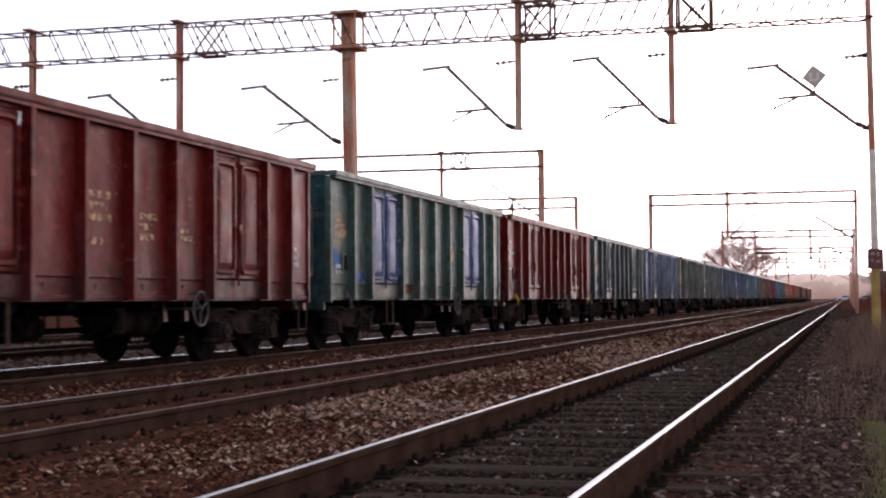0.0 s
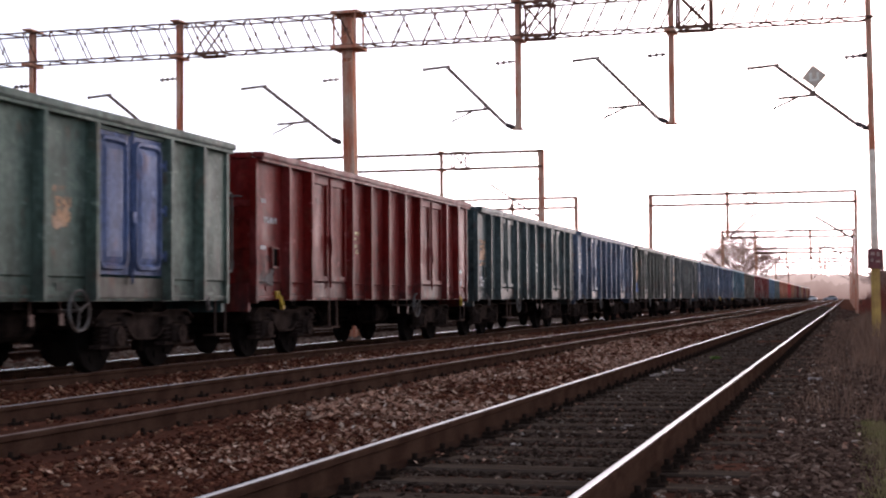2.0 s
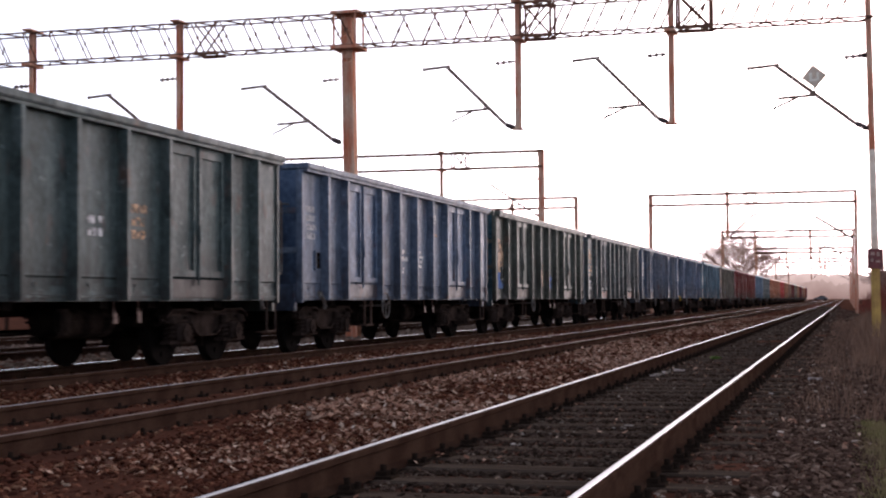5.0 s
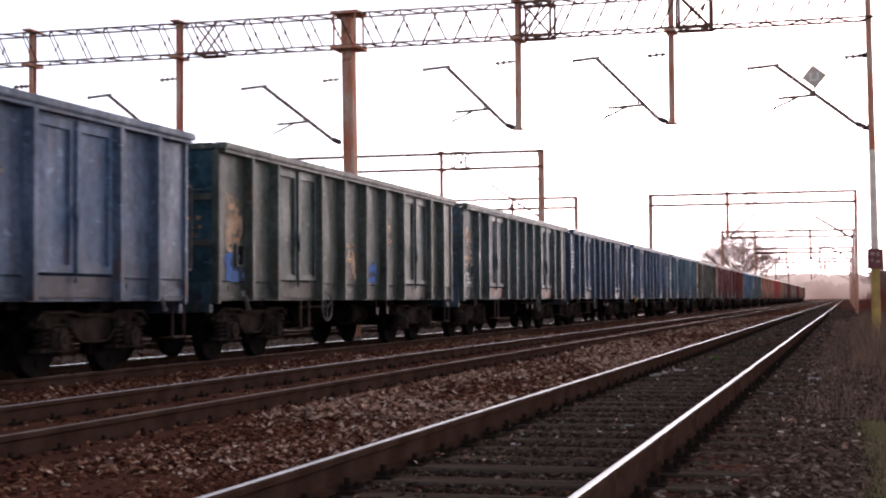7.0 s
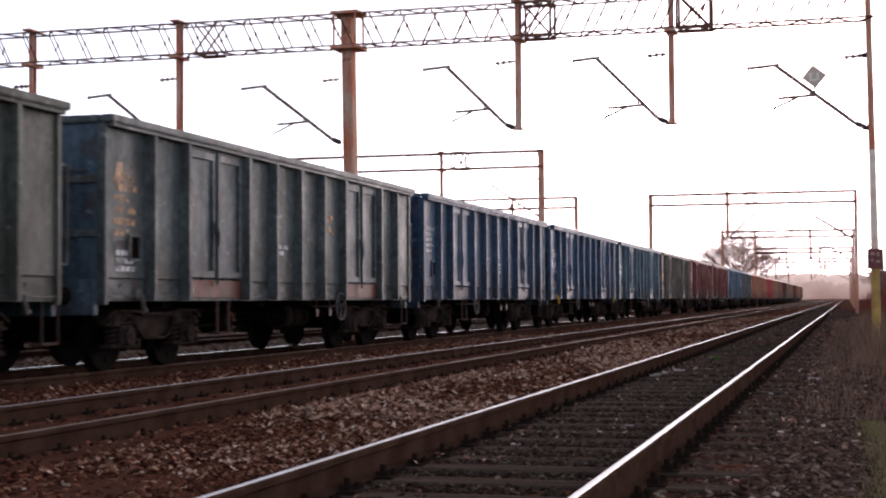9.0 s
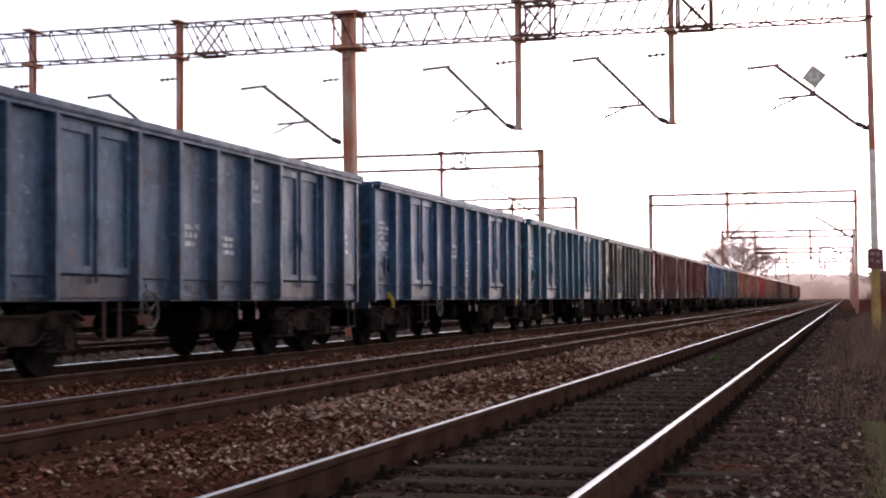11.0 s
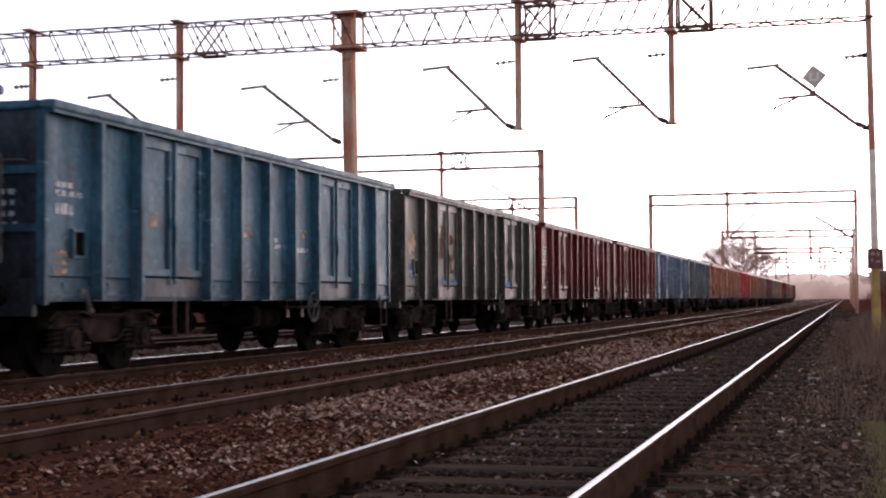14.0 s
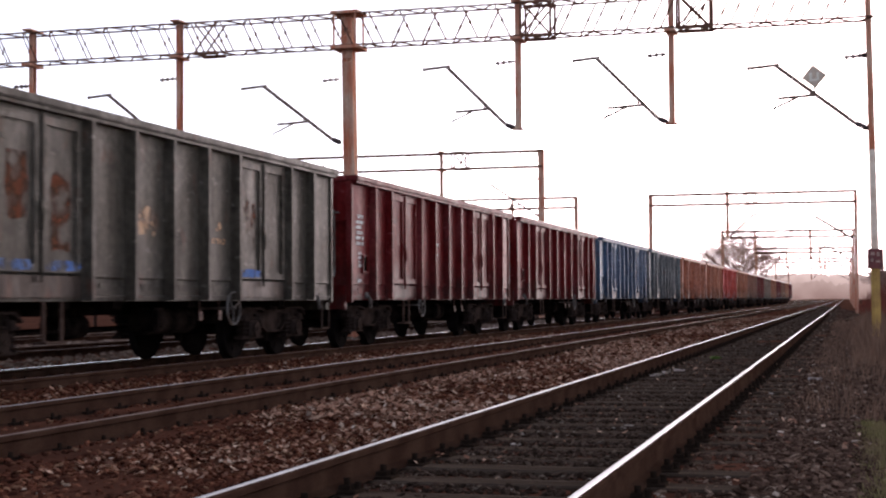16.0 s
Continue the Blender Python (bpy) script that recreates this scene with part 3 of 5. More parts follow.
bmesh.ops.rotate(bm, verts=bm.verts[:], cent=(0, 0, 0), matrix=Matrix.Rotation(radians(40), 3, "Y"))
diamond = tagged(new("diamond_sign"), "grey enamel diamond traction sign with a pale mark", "sign")
diamond.location = (-0.70, 37.85, 6.38)
part("plate", bm, PLATEGREY, diamond)
bm = B()
for u in ((-0.12, -0.05, -0.12, 0.10), (0.06, 0.12, -0.10, 0.10), (-0.05, 0.06, -0.12, -0.06)):
    box(bm, u[0], u[1], -0.024, -0.014, u[2], u[3])
part("sign_mark", bm, SIGNWHITE, diamond, "pale angular mark")
part("bracket", rod(B(), (0, 0.012, -0.2), (0.02, 0.13, -0.46), 0.02), TUBE, diamond)

g = build_gantry(75.6, -40.0, -15.3, "lattice gantry over the tracks behind the train")
mast(g, -15.4, 8.7, 0.14)
hanger(g, -20.85, 5.3)
cantilever(g, -15.4, 5.2, 2.7, 6.93, 0.6, 5.8)
braced_bay(g, -20.2, -19.4)
g = build_gantry(111.0, -45.0, -19.8, "pale lattice gantry far down the line")
mast(g, -19.9, 8.65, 0.12)
hanger(g, -24.9, 5.3)
for gy, gx0, gx1, posts, bay, w in ((111.0, -14.3, 0.85, ((-8.47, 5.3),), -7.1, 0.11), (174.0, -14.0, 0.95, ((-10.15, 6.6), (-3.92, 5.4)), -6.6, 0.13),
                                    (235.0, -13.7, 1.0, ((-8.93, 5.4), (-3.9, 5.4)), -5.4, 0.13), (300.0, -13.7, 1.0, ((-4.0, 5.3),), -5.4, 0.13), (370.0, -13.7, 1.0, ((-8.2, 5.3),), -5.4, 0.13)):
    g = build_gantry(gy, gx0, gx1, "rusty lattice gantry spanning the tracks in the distance")
    mast(g, gx0 + 0.1, 8.65, 0.14)
    mast(g, gx1 - 0.1, 8.65, 0.12 if gy < 200 else 0.09)
    cantilever(g, gx1 - 0.2, 5.15, 2.75, 6.82, 0.6, 5.8, True)
    for hx, hz in posts:
        hanger(g, hx, hz, w)
        # an arm on the far side of the hanger, reaching over the next track
        if hz < 6:
            tube = part("boom", rod(B(), (hx + 0.1, 0, hz), (hx + 1.85, 0, 7.0), 0.07, 6), TUBE, g, "slanting cantilever tube")
            part("top_tube", rod(B(), (hx + 1.75, 0, 7.0), (hx + 2.46, 0, 7.02), 0.07, 6), TUBE, tube)
    braced_bay(g, bay, bay + 0.75)


# ---- open wagons ----
HALF, LEN = 6.46, 14.04
# two makes of body: the stakes' and the doors' places along the side
MAKES = {"long_doors": ((5.45, 4.42, 2.41, 1.22), 3.415), "short_bays": ((5.33, 4.30, 2.20, 1.10), 3.25)}
PLATE, RIB = 1.385, 1.52
ZS, ZT = 0.93, 3.11


LEAVES = {}


def pressed_leaf(s, ya, yb, z0, z1):
    """A door leaf pressed from sheet, with a rounded raised rim and a swelling panel."""
    bm = box(B(), *sorted((s * 1.36, s * 1.40)), ya, yb, z0, z1)
    yc, zc = (ya + yb) / 2, (z0 + z1) / 2
    hw, hh = (yb - ya) / 2 - 0.05, (z1 - z0) / 2 - 0.05

    def ring(inset, x):
        out = []
        for qx, qz, a0 in ((1, 1, 0), (-1, 1, 90), (-1, -1, 180), (1, -1, 270)):
            r = max(0.03, 0.16 - inset)
            for i in range(5):
                a = radians(a0 + 22.5 * i)
                out.append(bm.verts.new((s * x, yc + qx * (hw - inset - r) + r * math.cos(a), zc + qz * (hh - inset - r) + r * math.sin(a))))
        return out

    rings = [ring(0.0, 1.40), ring(0.02, 1.45), ring(0.06, 1.455), ring(0.09, 1.412), ring(0.17, 1.44), ring(0.24, 1.446)]
    for a, b in zip(rings, rings[1:]):
        for i in range(20):
            j = (i + 1) % 20
            bm.faces.new((a[i], a[j], b[j], b[i]))
    bm.faces.new(rings[-1])
    return mesh_of("door_leaf", bm, PAINT)


def build_wagon(ribs, door_y):
    w = tagged(new("open_wagon"), "x", "freight wagon", "wagons of the coal train")
    stakes = sorted([-a for a in ribs] + [0.0] + list(ribs))
    edges = [-HALF + 0.02] + stakes + [HALF - 0.02]
    bays = [(a, b) for a, b in zip(edges, edges[1:]) if not a < door_y < b and not a < -door_y < b]

    def p(name, bm, mat, label="", parent=None):
        return part(name, bm, mat, parent or w, label)

    def bar(x0, x1, y0, y1, z0, z1, bev=0.0):
        bm = box(B(), min(x0, x1), max(x0, x1), min(y0, y1), max(y0, y1), z0, z1)
        if bev:
            bmesh.ops.bevel(bm, geom=bm.edges[:], offset=bev, segments=2, affect="EDGES")
        return bm

    for s in (-1, 1):
        # top rim: a box section with a drip edge below
        bm = bar(s * 1.34, s * 1.535, -HALF - 0.06, HALF + 0.06, ZT, ZT + 0.10, 0.016)
        rim = p("top_rail", bm, PAINT)
        p("rim_lip", bar(s * 1.37, s * 1.50, -HALF, HALF, ZT - 0.045, ZT - 0.002), PAINT, "", rim)
        # side sill
        p("side_sill", bar(s * 1.26, s * 1.375, -HALF, HALF, ZS - 0.02, ZS + 0.16, 0.01), PAINT)
        # wall plates, creased near the foot, each with a small stiffener below the crease
        for y0, y1 in bays:
            q = PLATE
            prof = [(q - 0.04, ZS + 0.02), (q + 0.012, ZS + 0.02), (q + 0.012, ZS + 0.05), (q - 0.022, ZS + 0.06), (q - 0.022, ZS + 0.255), (q + 0.004, ZS + 0.275),
                    (q + 0.004, ZS + 0.29), (q, ZS + 0.30), (q, ZT), (q - 0.03, ZT), (q - 0.04, ZS + 0.26)]
            panel = p("side_panel", prism(B(), [(s * a, z) for a, z in prof], y0 + 0.004, y1 - 0.004), PAINT)
            ym = (y0 + y1) / 2
            p("foot_plate", bar(s * (q - 0.022), s * (q - 0.006), ym - 0.16, ym + 0.16, ZS + 0.10, ZS + 0.20, 0.005), PAINT, "", panel)
        # deep stakes with a flange at the foot
        first = None
        for y in stakes:
            if first is None:
                bm = column(B(), [(s * a, b) for a, b in ((PLATE - 0.005, -0.062), (RIB, -0.040), (RIB, 0.040), (PLATE - 0.005, 0.062))], ZS - 0.01, ZT - 0.048)
                first = p("stake", bm, PAINT)
                first.location = (0, y, 0)
            else:
                again(first, (0, y, 0))
        for e in (-1, 1):
            p("corner_post", bar(s * 1.30, s * 1.415, e * (HALF - 0.05), e * (HALF + 0.05), ZS - 0.06, ZT - 0.005, 0.012), PAINT)
        # doors: two leaves each with a raised frame
        for yc in (-door_y, door_y):
            for e in (-1, 1):
                ya, yb = sorted((yc + e * 0.035, yc + e * 0.90))
                z0, z1 = ZS + 0.31, ZT - 0.10
                bm = bar(s * 1.36, s * 1.40, ya, yb, z0, z1)
                for fy0, fy1, fz0, fz1 in ((ya, ya + 0.10, z0, z1), (yb - 0.10, yb, z0, z1), (ya + 0.10, yb - 0.10, z0, z0 + 0.09), (ya + 0.10, yb - 0.10, z1 - 0.10, z1)):
                    box(bm, *sorted((s * 1.40, s * 1.435)), fy0, fy1, fz0, fz1)
                leaf = p("door_leaf", bm, PAINT)
                LEAVES[leaf.data.name] = (s, ya, yb, z0, z1)
                for hz in (1.5, 2.1, 2.7):
                    yh = yc + e * 0.915
                    bm = rod(B(), (s * 1.45, yh, hz - 0.07), (s * 1.45, yh, hz + 0.07), 0.022, 6)
                    box(bm, *sorted((s * 1.436, s * 1.446)), *sorted((yh, yh - e * 0.16)), hz - 0.03, hz + 0.03)
                    p("hinge", bm, PAINT, "", leaf)
            bm = rod(B(), (s * 1.445, yc, ZS + 0.2), (s * 1.445, yc, ZT - 0.06), 0.020, 6)
            box(bm, *sorted((s * 1.44, s * 1.48)), yc - 0.05, yc + 0.05, 1.90, 2.04)
            rod(bm, (s * 1.47, yc, 1.97), (s * 1.49, yc - 0.06, 1.70), 0.016, 6)
            p("door_lock_bar", bm, PAINT)
            p("door_sill", bar(s * 1.36, s * 1.41, yc - 0.94, yc + 0.94, ZS + 0.02, ZS + 0.275, 0.008), PAINT, "rusty plate under the doors")
            p("door_lintel", bar(s * 1.36, s * 1.42, yc - 0.94, yc + 0.94, ZT - 0.095, ZT - 0.05), PAINT)
        # brake handwheel, steps, hooks
        bm = B()
        hy, hz, r = 2.1 * s, 0.80, 0.24
        for i in range(20):
            a, b = math.tau * i / 20, math.tau * (i + 1) / 20
            rod(bm, (s * 1.44, hy + r * math.cos(a), hz + r * math.sin(a)), (s * 1.44, hy + r * math.cos(b), hz + r * math.sin(b)), 0.018, 5)
        for i in range(3):
            a = math.tau * i / 3 + 0.4
            rod(bm, (s * 1.44, hy, hz), (s * 1.44, hy + r * math.cos(a), hz + r * math.sin(a)), 0.014, 5)
        rod(bm, (s * 1.47, hy, hz), (s * 0.9, hy, hz), 0.02, 6)
        p("brake_handwheel", bm, PALEPAINT, "pale worn brake handwheel")
        y = -2.85 * s
        bm = B()
        for e in (-0.20, 0.20):
            box(bm, *sorted((s * 1.33, s * 1.36)), y + e - 0.025, y + e + 0.025, 0.42, ZS)
        box(bm, *sorted((s * 1.22, s * 1.40)), y - 0.22, y + 0.22, 0.42, 0.45)
        p("step", bm, STEPIRON, "step of two flat bars under the side sill")
        for y in (-5.62, 5.62):
            bm = B()
            pts = [(s * 1.40, y, ZS + 0.07), (s * 1.46, y, ZS + 0.02), (s * 1.475, y + 0.02, ZS - 0.08), (s * 1.46, y + 0.06, ZS - 0.14), (s * 1.45, y + 0.12, ZS - 0.13)]
            for a, b in zip(pts, pts[1:]):
                rod(bm, a, b, 0.034, 6)
            box(bm, *sorted((s * 1.385, s * 1.42)), y - 0.07, y + 0.07, ZS + 0.01, ZS + 0.13)
            p("towing_hook", bm, PALEPAINT)
        bm = B()
        ya, yb = sorted((-s * 5.88, -s * 5.56))
        for fy0, fy1, fz0, fz1 in ((ya, ya + 0.03, 1.42, 1.76), (yb - 0.03, yb, 1.42, 1.76), (ya, yb, 1.42, 1.45), (ya, yb, 1.73, 1.76)):
            box(bm, *sorted((s * PLATE, s * (PLATE + 0.04))), fy0, fy1, fz0, fz1)
        holder = p("card_holder", bm, PAINT, "small card holder frame")
        p("card_plate", bar(s * PLATE, s * (PLATE + 0.006), ya + 0.03, yb - 0.03, 1.45, 1.73), GRIME, "", holder)
    # ends
    for e in (-1, 1):
        p("end_wall", bar(-1.30, 1.30, e * (HALF - 0.03), e * HALF, ZS, ZT), PAINT)
        p("end_rail", bar(-1.335, 1.335, e * (HALF - 0.08), e * (HALF + 0.06), ZT, ZT + 0.098, 0.016), PAINT)
        for x in (-0.45, 0.45):
            bm = column(B(), [(x - 0.10, e * HALF), (x - 0.05, e * (HALF + 0.09)), (x + 0.05, e * (HALF + 0.09)), (x + 0.10, e * HALF)], ZS, ZT - 0.03)
            p("end_stake", bm, PAINT)
        for z in (1.75, 2.42):
            p("end_stiffener", bar(-1.29, 1.29, e * HALF, e * (HALF + 0.035), z - 0.05, z + 0.05, 0.012), PAINT)
        headstock = p("headstock", bar(-1.3, 1.3, e * (HALF + 0.01), e * (HALF + 0.12), 0.74, 1.18, 0.012), PAINT, "end beam carrying the buffers")
        for x in (-0.875, 0.875):
            bm = rod(B(), (x, e * 6.56, 0.98), (x, e * 6.80, 0.98), 0.12, 12, 0.10)
            rod(bm, (x, e * 6.80, 0.98), (x, e * 6.97, 0.98), 0.075, 10)
            rod(bm, (x, e * 6.97, 0.98), (x, e * 7.00, 0.98), 0.22, 16)
            p("buffer", bm, GRIME, "greasy dark buffer", headstock)
        bm = rod(B(), (0, e * 6.5, 0.98), (0, e * 6.98, 0.95), 0.05, 6)
        box(bm, -0.06, 0.06, *sorted((e * 6.6, e * 6.95)), 0.78, 0.9)
        p("coupling", bm, GRIME, "", headstock)
        bm = B()
        pts = [(e * 0.35, e * 6.58, 0.80), (e * 0.36, e * 6.74, 0.66), (e * 0.37, e * 6.84, 0.42), (e * 0.34, e * 6.93, 0.36)]
        for a, b in zip(pts, pts[1:]):
            rod(bm, a, b, 0.028, 6)
        p("brake_hose", bm, GRIME, "black rubber brake hose", headstock)
        # bent grab rail and hanging stirrup at one corner, and a bar across the end wall
        x = 1.37 * e
        pts = [(x, e * HALF, 2.50), (x, e * (HALF + 0.22), 2.50), (x, e * (HALF + 0.24), 2.42), (x, e * (HALF + 0.24), 1.42), (x, e * (HALF + 0.22), 1.34), (x, e * HALF, 1.34)]
        bm = B()
        for a, b in zip(pts, pts[1:]):
            rod(bm, a, b, 0.019, 6)
        p("grab_rail", bm, PALEPAINT, "pale bent grab rail")
        bm = B()
        x = 1.28 * e
        pts = [(x, e * 6.30, 0.92), (x, e * 6.30, 0.42), (x, e * 6.66, 0.42), (x, e * 6.66, 0.92), (x, e * 6.50, 0.94)]
        for a, b in zip(pts, pts[1:]):
            rod(bm, a, b, 0.018, 6)
        box(bm, *sorted((x - e * 0.2, x)), *sorted((e * 6.31, e * 6.65)), 0.40, 0.42)
        p("stirrup_step", bm, STEPIRON, "worn rod stirrup step at the wagon's corner")
        bm = B()
        pts = [(e * -0.35, e * HALF, 2.52), (e * -0.35, e * (HALF + 0.13), 2.52), (e * -1.15, e * (HALF + 0.13), 2.52), (e * -1.15, e * HALF, 2.52)]
        for a, b in zip(pts, pts[1:]):
            rod(bm, a, b, 0.014, 6)
        p("end_handrail", bm, PALEPAINT, "pale bar across the end wall")
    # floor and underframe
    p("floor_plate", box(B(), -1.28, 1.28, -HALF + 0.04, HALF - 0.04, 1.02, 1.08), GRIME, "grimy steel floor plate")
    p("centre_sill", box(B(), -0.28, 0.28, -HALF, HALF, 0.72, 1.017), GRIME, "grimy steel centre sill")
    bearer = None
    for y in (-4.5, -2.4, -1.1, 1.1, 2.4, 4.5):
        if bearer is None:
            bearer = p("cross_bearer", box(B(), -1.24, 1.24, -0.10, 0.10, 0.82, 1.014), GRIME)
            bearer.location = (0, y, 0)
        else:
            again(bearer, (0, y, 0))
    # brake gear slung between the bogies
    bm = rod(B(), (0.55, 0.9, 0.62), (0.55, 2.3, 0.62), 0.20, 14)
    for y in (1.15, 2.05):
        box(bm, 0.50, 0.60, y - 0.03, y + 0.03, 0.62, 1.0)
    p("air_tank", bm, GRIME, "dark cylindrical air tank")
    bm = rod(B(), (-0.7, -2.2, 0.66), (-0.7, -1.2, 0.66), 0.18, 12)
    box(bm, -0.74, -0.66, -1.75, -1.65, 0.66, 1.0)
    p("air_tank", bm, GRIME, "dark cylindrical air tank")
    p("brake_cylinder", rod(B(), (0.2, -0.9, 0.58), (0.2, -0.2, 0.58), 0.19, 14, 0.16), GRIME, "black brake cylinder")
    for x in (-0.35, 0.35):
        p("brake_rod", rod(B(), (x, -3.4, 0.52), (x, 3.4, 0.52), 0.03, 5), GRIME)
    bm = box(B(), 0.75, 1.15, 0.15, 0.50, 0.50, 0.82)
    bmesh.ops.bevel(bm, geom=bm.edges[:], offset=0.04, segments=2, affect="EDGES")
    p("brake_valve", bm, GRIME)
    for y, h in ((1.31, 0.13), (1.97, 0.14)):
        bm = box(B(), 1.27, 1.285, y - 0.045, y + 0.045, 0.63, 0.63 + h)
        rod(bm, (1.26, y, 0.63 + h), (1.26, y, 0.93), 0.012, 5)
        p("hanging_tag", bm, TAG, "small pale red and white hanging plate")
    for yb in (-4.5, 4.5):
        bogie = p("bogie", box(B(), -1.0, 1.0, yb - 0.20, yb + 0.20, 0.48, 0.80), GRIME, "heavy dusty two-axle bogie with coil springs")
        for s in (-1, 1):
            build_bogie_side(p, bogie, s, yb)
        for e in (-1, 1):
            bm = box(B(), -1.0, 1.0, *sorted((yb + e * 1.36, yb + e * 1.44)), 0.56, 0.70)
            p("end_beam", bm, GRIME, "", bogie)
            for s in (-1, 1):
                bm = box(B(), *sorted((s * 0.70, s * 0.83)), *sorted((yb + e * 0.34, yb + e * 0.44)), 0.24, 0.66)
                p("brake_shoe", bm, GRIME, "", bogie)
    ws = None
    for y in (-5.4, -3.6, 3.6, 5.4):
        if ws is None:
            bm = rod(B(), (-1.0, 0, 0), (1.0, 0, 0), 0.08, 10)
            for s in (-1, 1):
                rod(bm, (s * 0.69, 0, 0), (s * 0.72, 0, 0), 0.485, 28)
                rod(bm, (s * 0.72, 0, 0), (s * 0.82, 0, 0), 0.46, 28, 0.455)
                rod(bm, (s * 0.82, 0, 0), (s * 0.86, 0, 0), 0.14, 12, 0.11)
                for i in range(6):
                    a = math.tau * i / 6
                    rod(bm, (s * 0.82, 0.3 * math.cos(a), 0.3 * math.sin(a)), (s * 0.835, 0.3 * math.cos(a), 0.3 * math.sin(a)), 0.05, 6)
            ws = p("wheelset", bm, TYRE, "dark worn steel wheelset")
            ws.location = (0, y, 0.46)
        else:
            again(ws, (0, y, 0.46))
    return w


def build_bogie_side(p, bogie, s, yb):
    """One side of a bogie: a beam that sags between two sprung axle boxes, with flanges, springs and covers."""
    def slab(prof, xa, xb):
        bm = B()
        va, vc = [[bm.verts.new((x, yb + y, z)) for y, z in prof] for x in (s * xa, s * xb)]
        for i in range(len(prof)):
            j = (i + 1) % len(prof)
            bm.faces.new((va[i], va[j], vc[j], vc[i]))
        bm.faces.new(va[::-1])
        bm.faces.new(vc)
        return bm

    top = [(-1.40, 0.70), (-1.22, 0.80), (-0.58, 0.80), (-0.40, 0.76), (0.40, 0.76), (0.58, 0.80), (1.22, 0.80), (1.40, 0.70)]
    low = [(1.38, 0.60), (0.62, 0.62), (0.42, 0.46), (0.28, 0.40), (-0.28, 0.40), (-0.42, 0.46), (-0.62, 0.62), (-1.38, 0.60)]
    p("side_frame", slab(top + low, 0.95, 1.03), DUST, "", bogie)
    bm = slab(top + [(y, z - 0.035) for y, z in top[::-1]], 0.90, 1.12)
    box_low = low + [(y, z + 0.03) for y, z in low[::-1]]
    p("flange", bm, DUST, "", bogie)
    p("flange", slab(box_low, 0.92, 1.10), DUST, "", bogie)
    p("side_bearer", box(B(), *sorted((s * 0.80, s * 1.10)), yb - 0.16, yb + 0.16, 0.76, 0.86), GRIME, "", bogie)
    for y in (-0.9, 0.9):
        c = yb + y
        bm = box(B(), *sorted((s * 0.94, s * 1.16)), c - 0.17, c + 0.17, 0.33, 0.60)
        bmesh.ops.bevel(bm, geom=bm.edges[:], offset=0.035, segments=1, affect="EDGES")
        box(bm, *sorted((s * 0.96, s * 1.12)), c - 0.40, c + 0.40, 0.31, 0.36)
        rod(bm, (s * 1.14, c, 0.46), (s * 1.20, c, 0.46), 0.125, 12)
        rod(bm, (s * 1.20, c, 0.46), (s * 1.215, c, 0.46), 0.05, 8)
        for q in (-0.29, 0.29):
            rod(bm, (s * 1.05, c + q, 0.59), (s * 1.05, c + q, 0.70), 0.115, 10, 0.09)
        p("axle_box", bm, DUST, "", bogie)
        for q in (-0.29, 0.29):
            bm = B()
            turn = [(s * 1.05 + 0.085 * math.cos(a), c + q + 0.085 * math.sin(a), 0.35 + 0.25 * i / 24) for i, a in ((i, math.tau * i / 6) for i in range(25))]
            bent_bar(bm, turn, 0.019, 4)
            p("spring", bm, DUST, "", bogie)


RED, DARKRED, BLUE, GREYBLUE, PALEBLUE = (0.165, 0.013, 0.010), (0.155, 0.014, 0.014), (0.070, 0.125, 0.205), (0.112, 0.137, 0.152), (0.062, 0.148, 0.20)
# the last two hold the orange and red of glare down the line
GREENGREY, GREY, BROWN, GLAREOCHRE, GLARERED = (0.10, 0.15, 0.12), (0.086, 0.118, 0.114), (0.106, 0.094, 0.073), (0.40, 0.125, 0.06), (0.50, 0.045, 0.03)
DOORBLUE, SHADEDBLUE, TEAL, DARKGREEN = (0.10, 0.145, 0.28), (0.042, 0.075, 0.12), (0.05, 0.11, 0.14), (0.04, 0.10, 0.10)
# browns for far wagons, with the sunset glare's warmth put into the colour
GLAREBROWN, GLAREGREY = (0.27, 0.095, 0.055), (0.24, 0.13, 0.09)
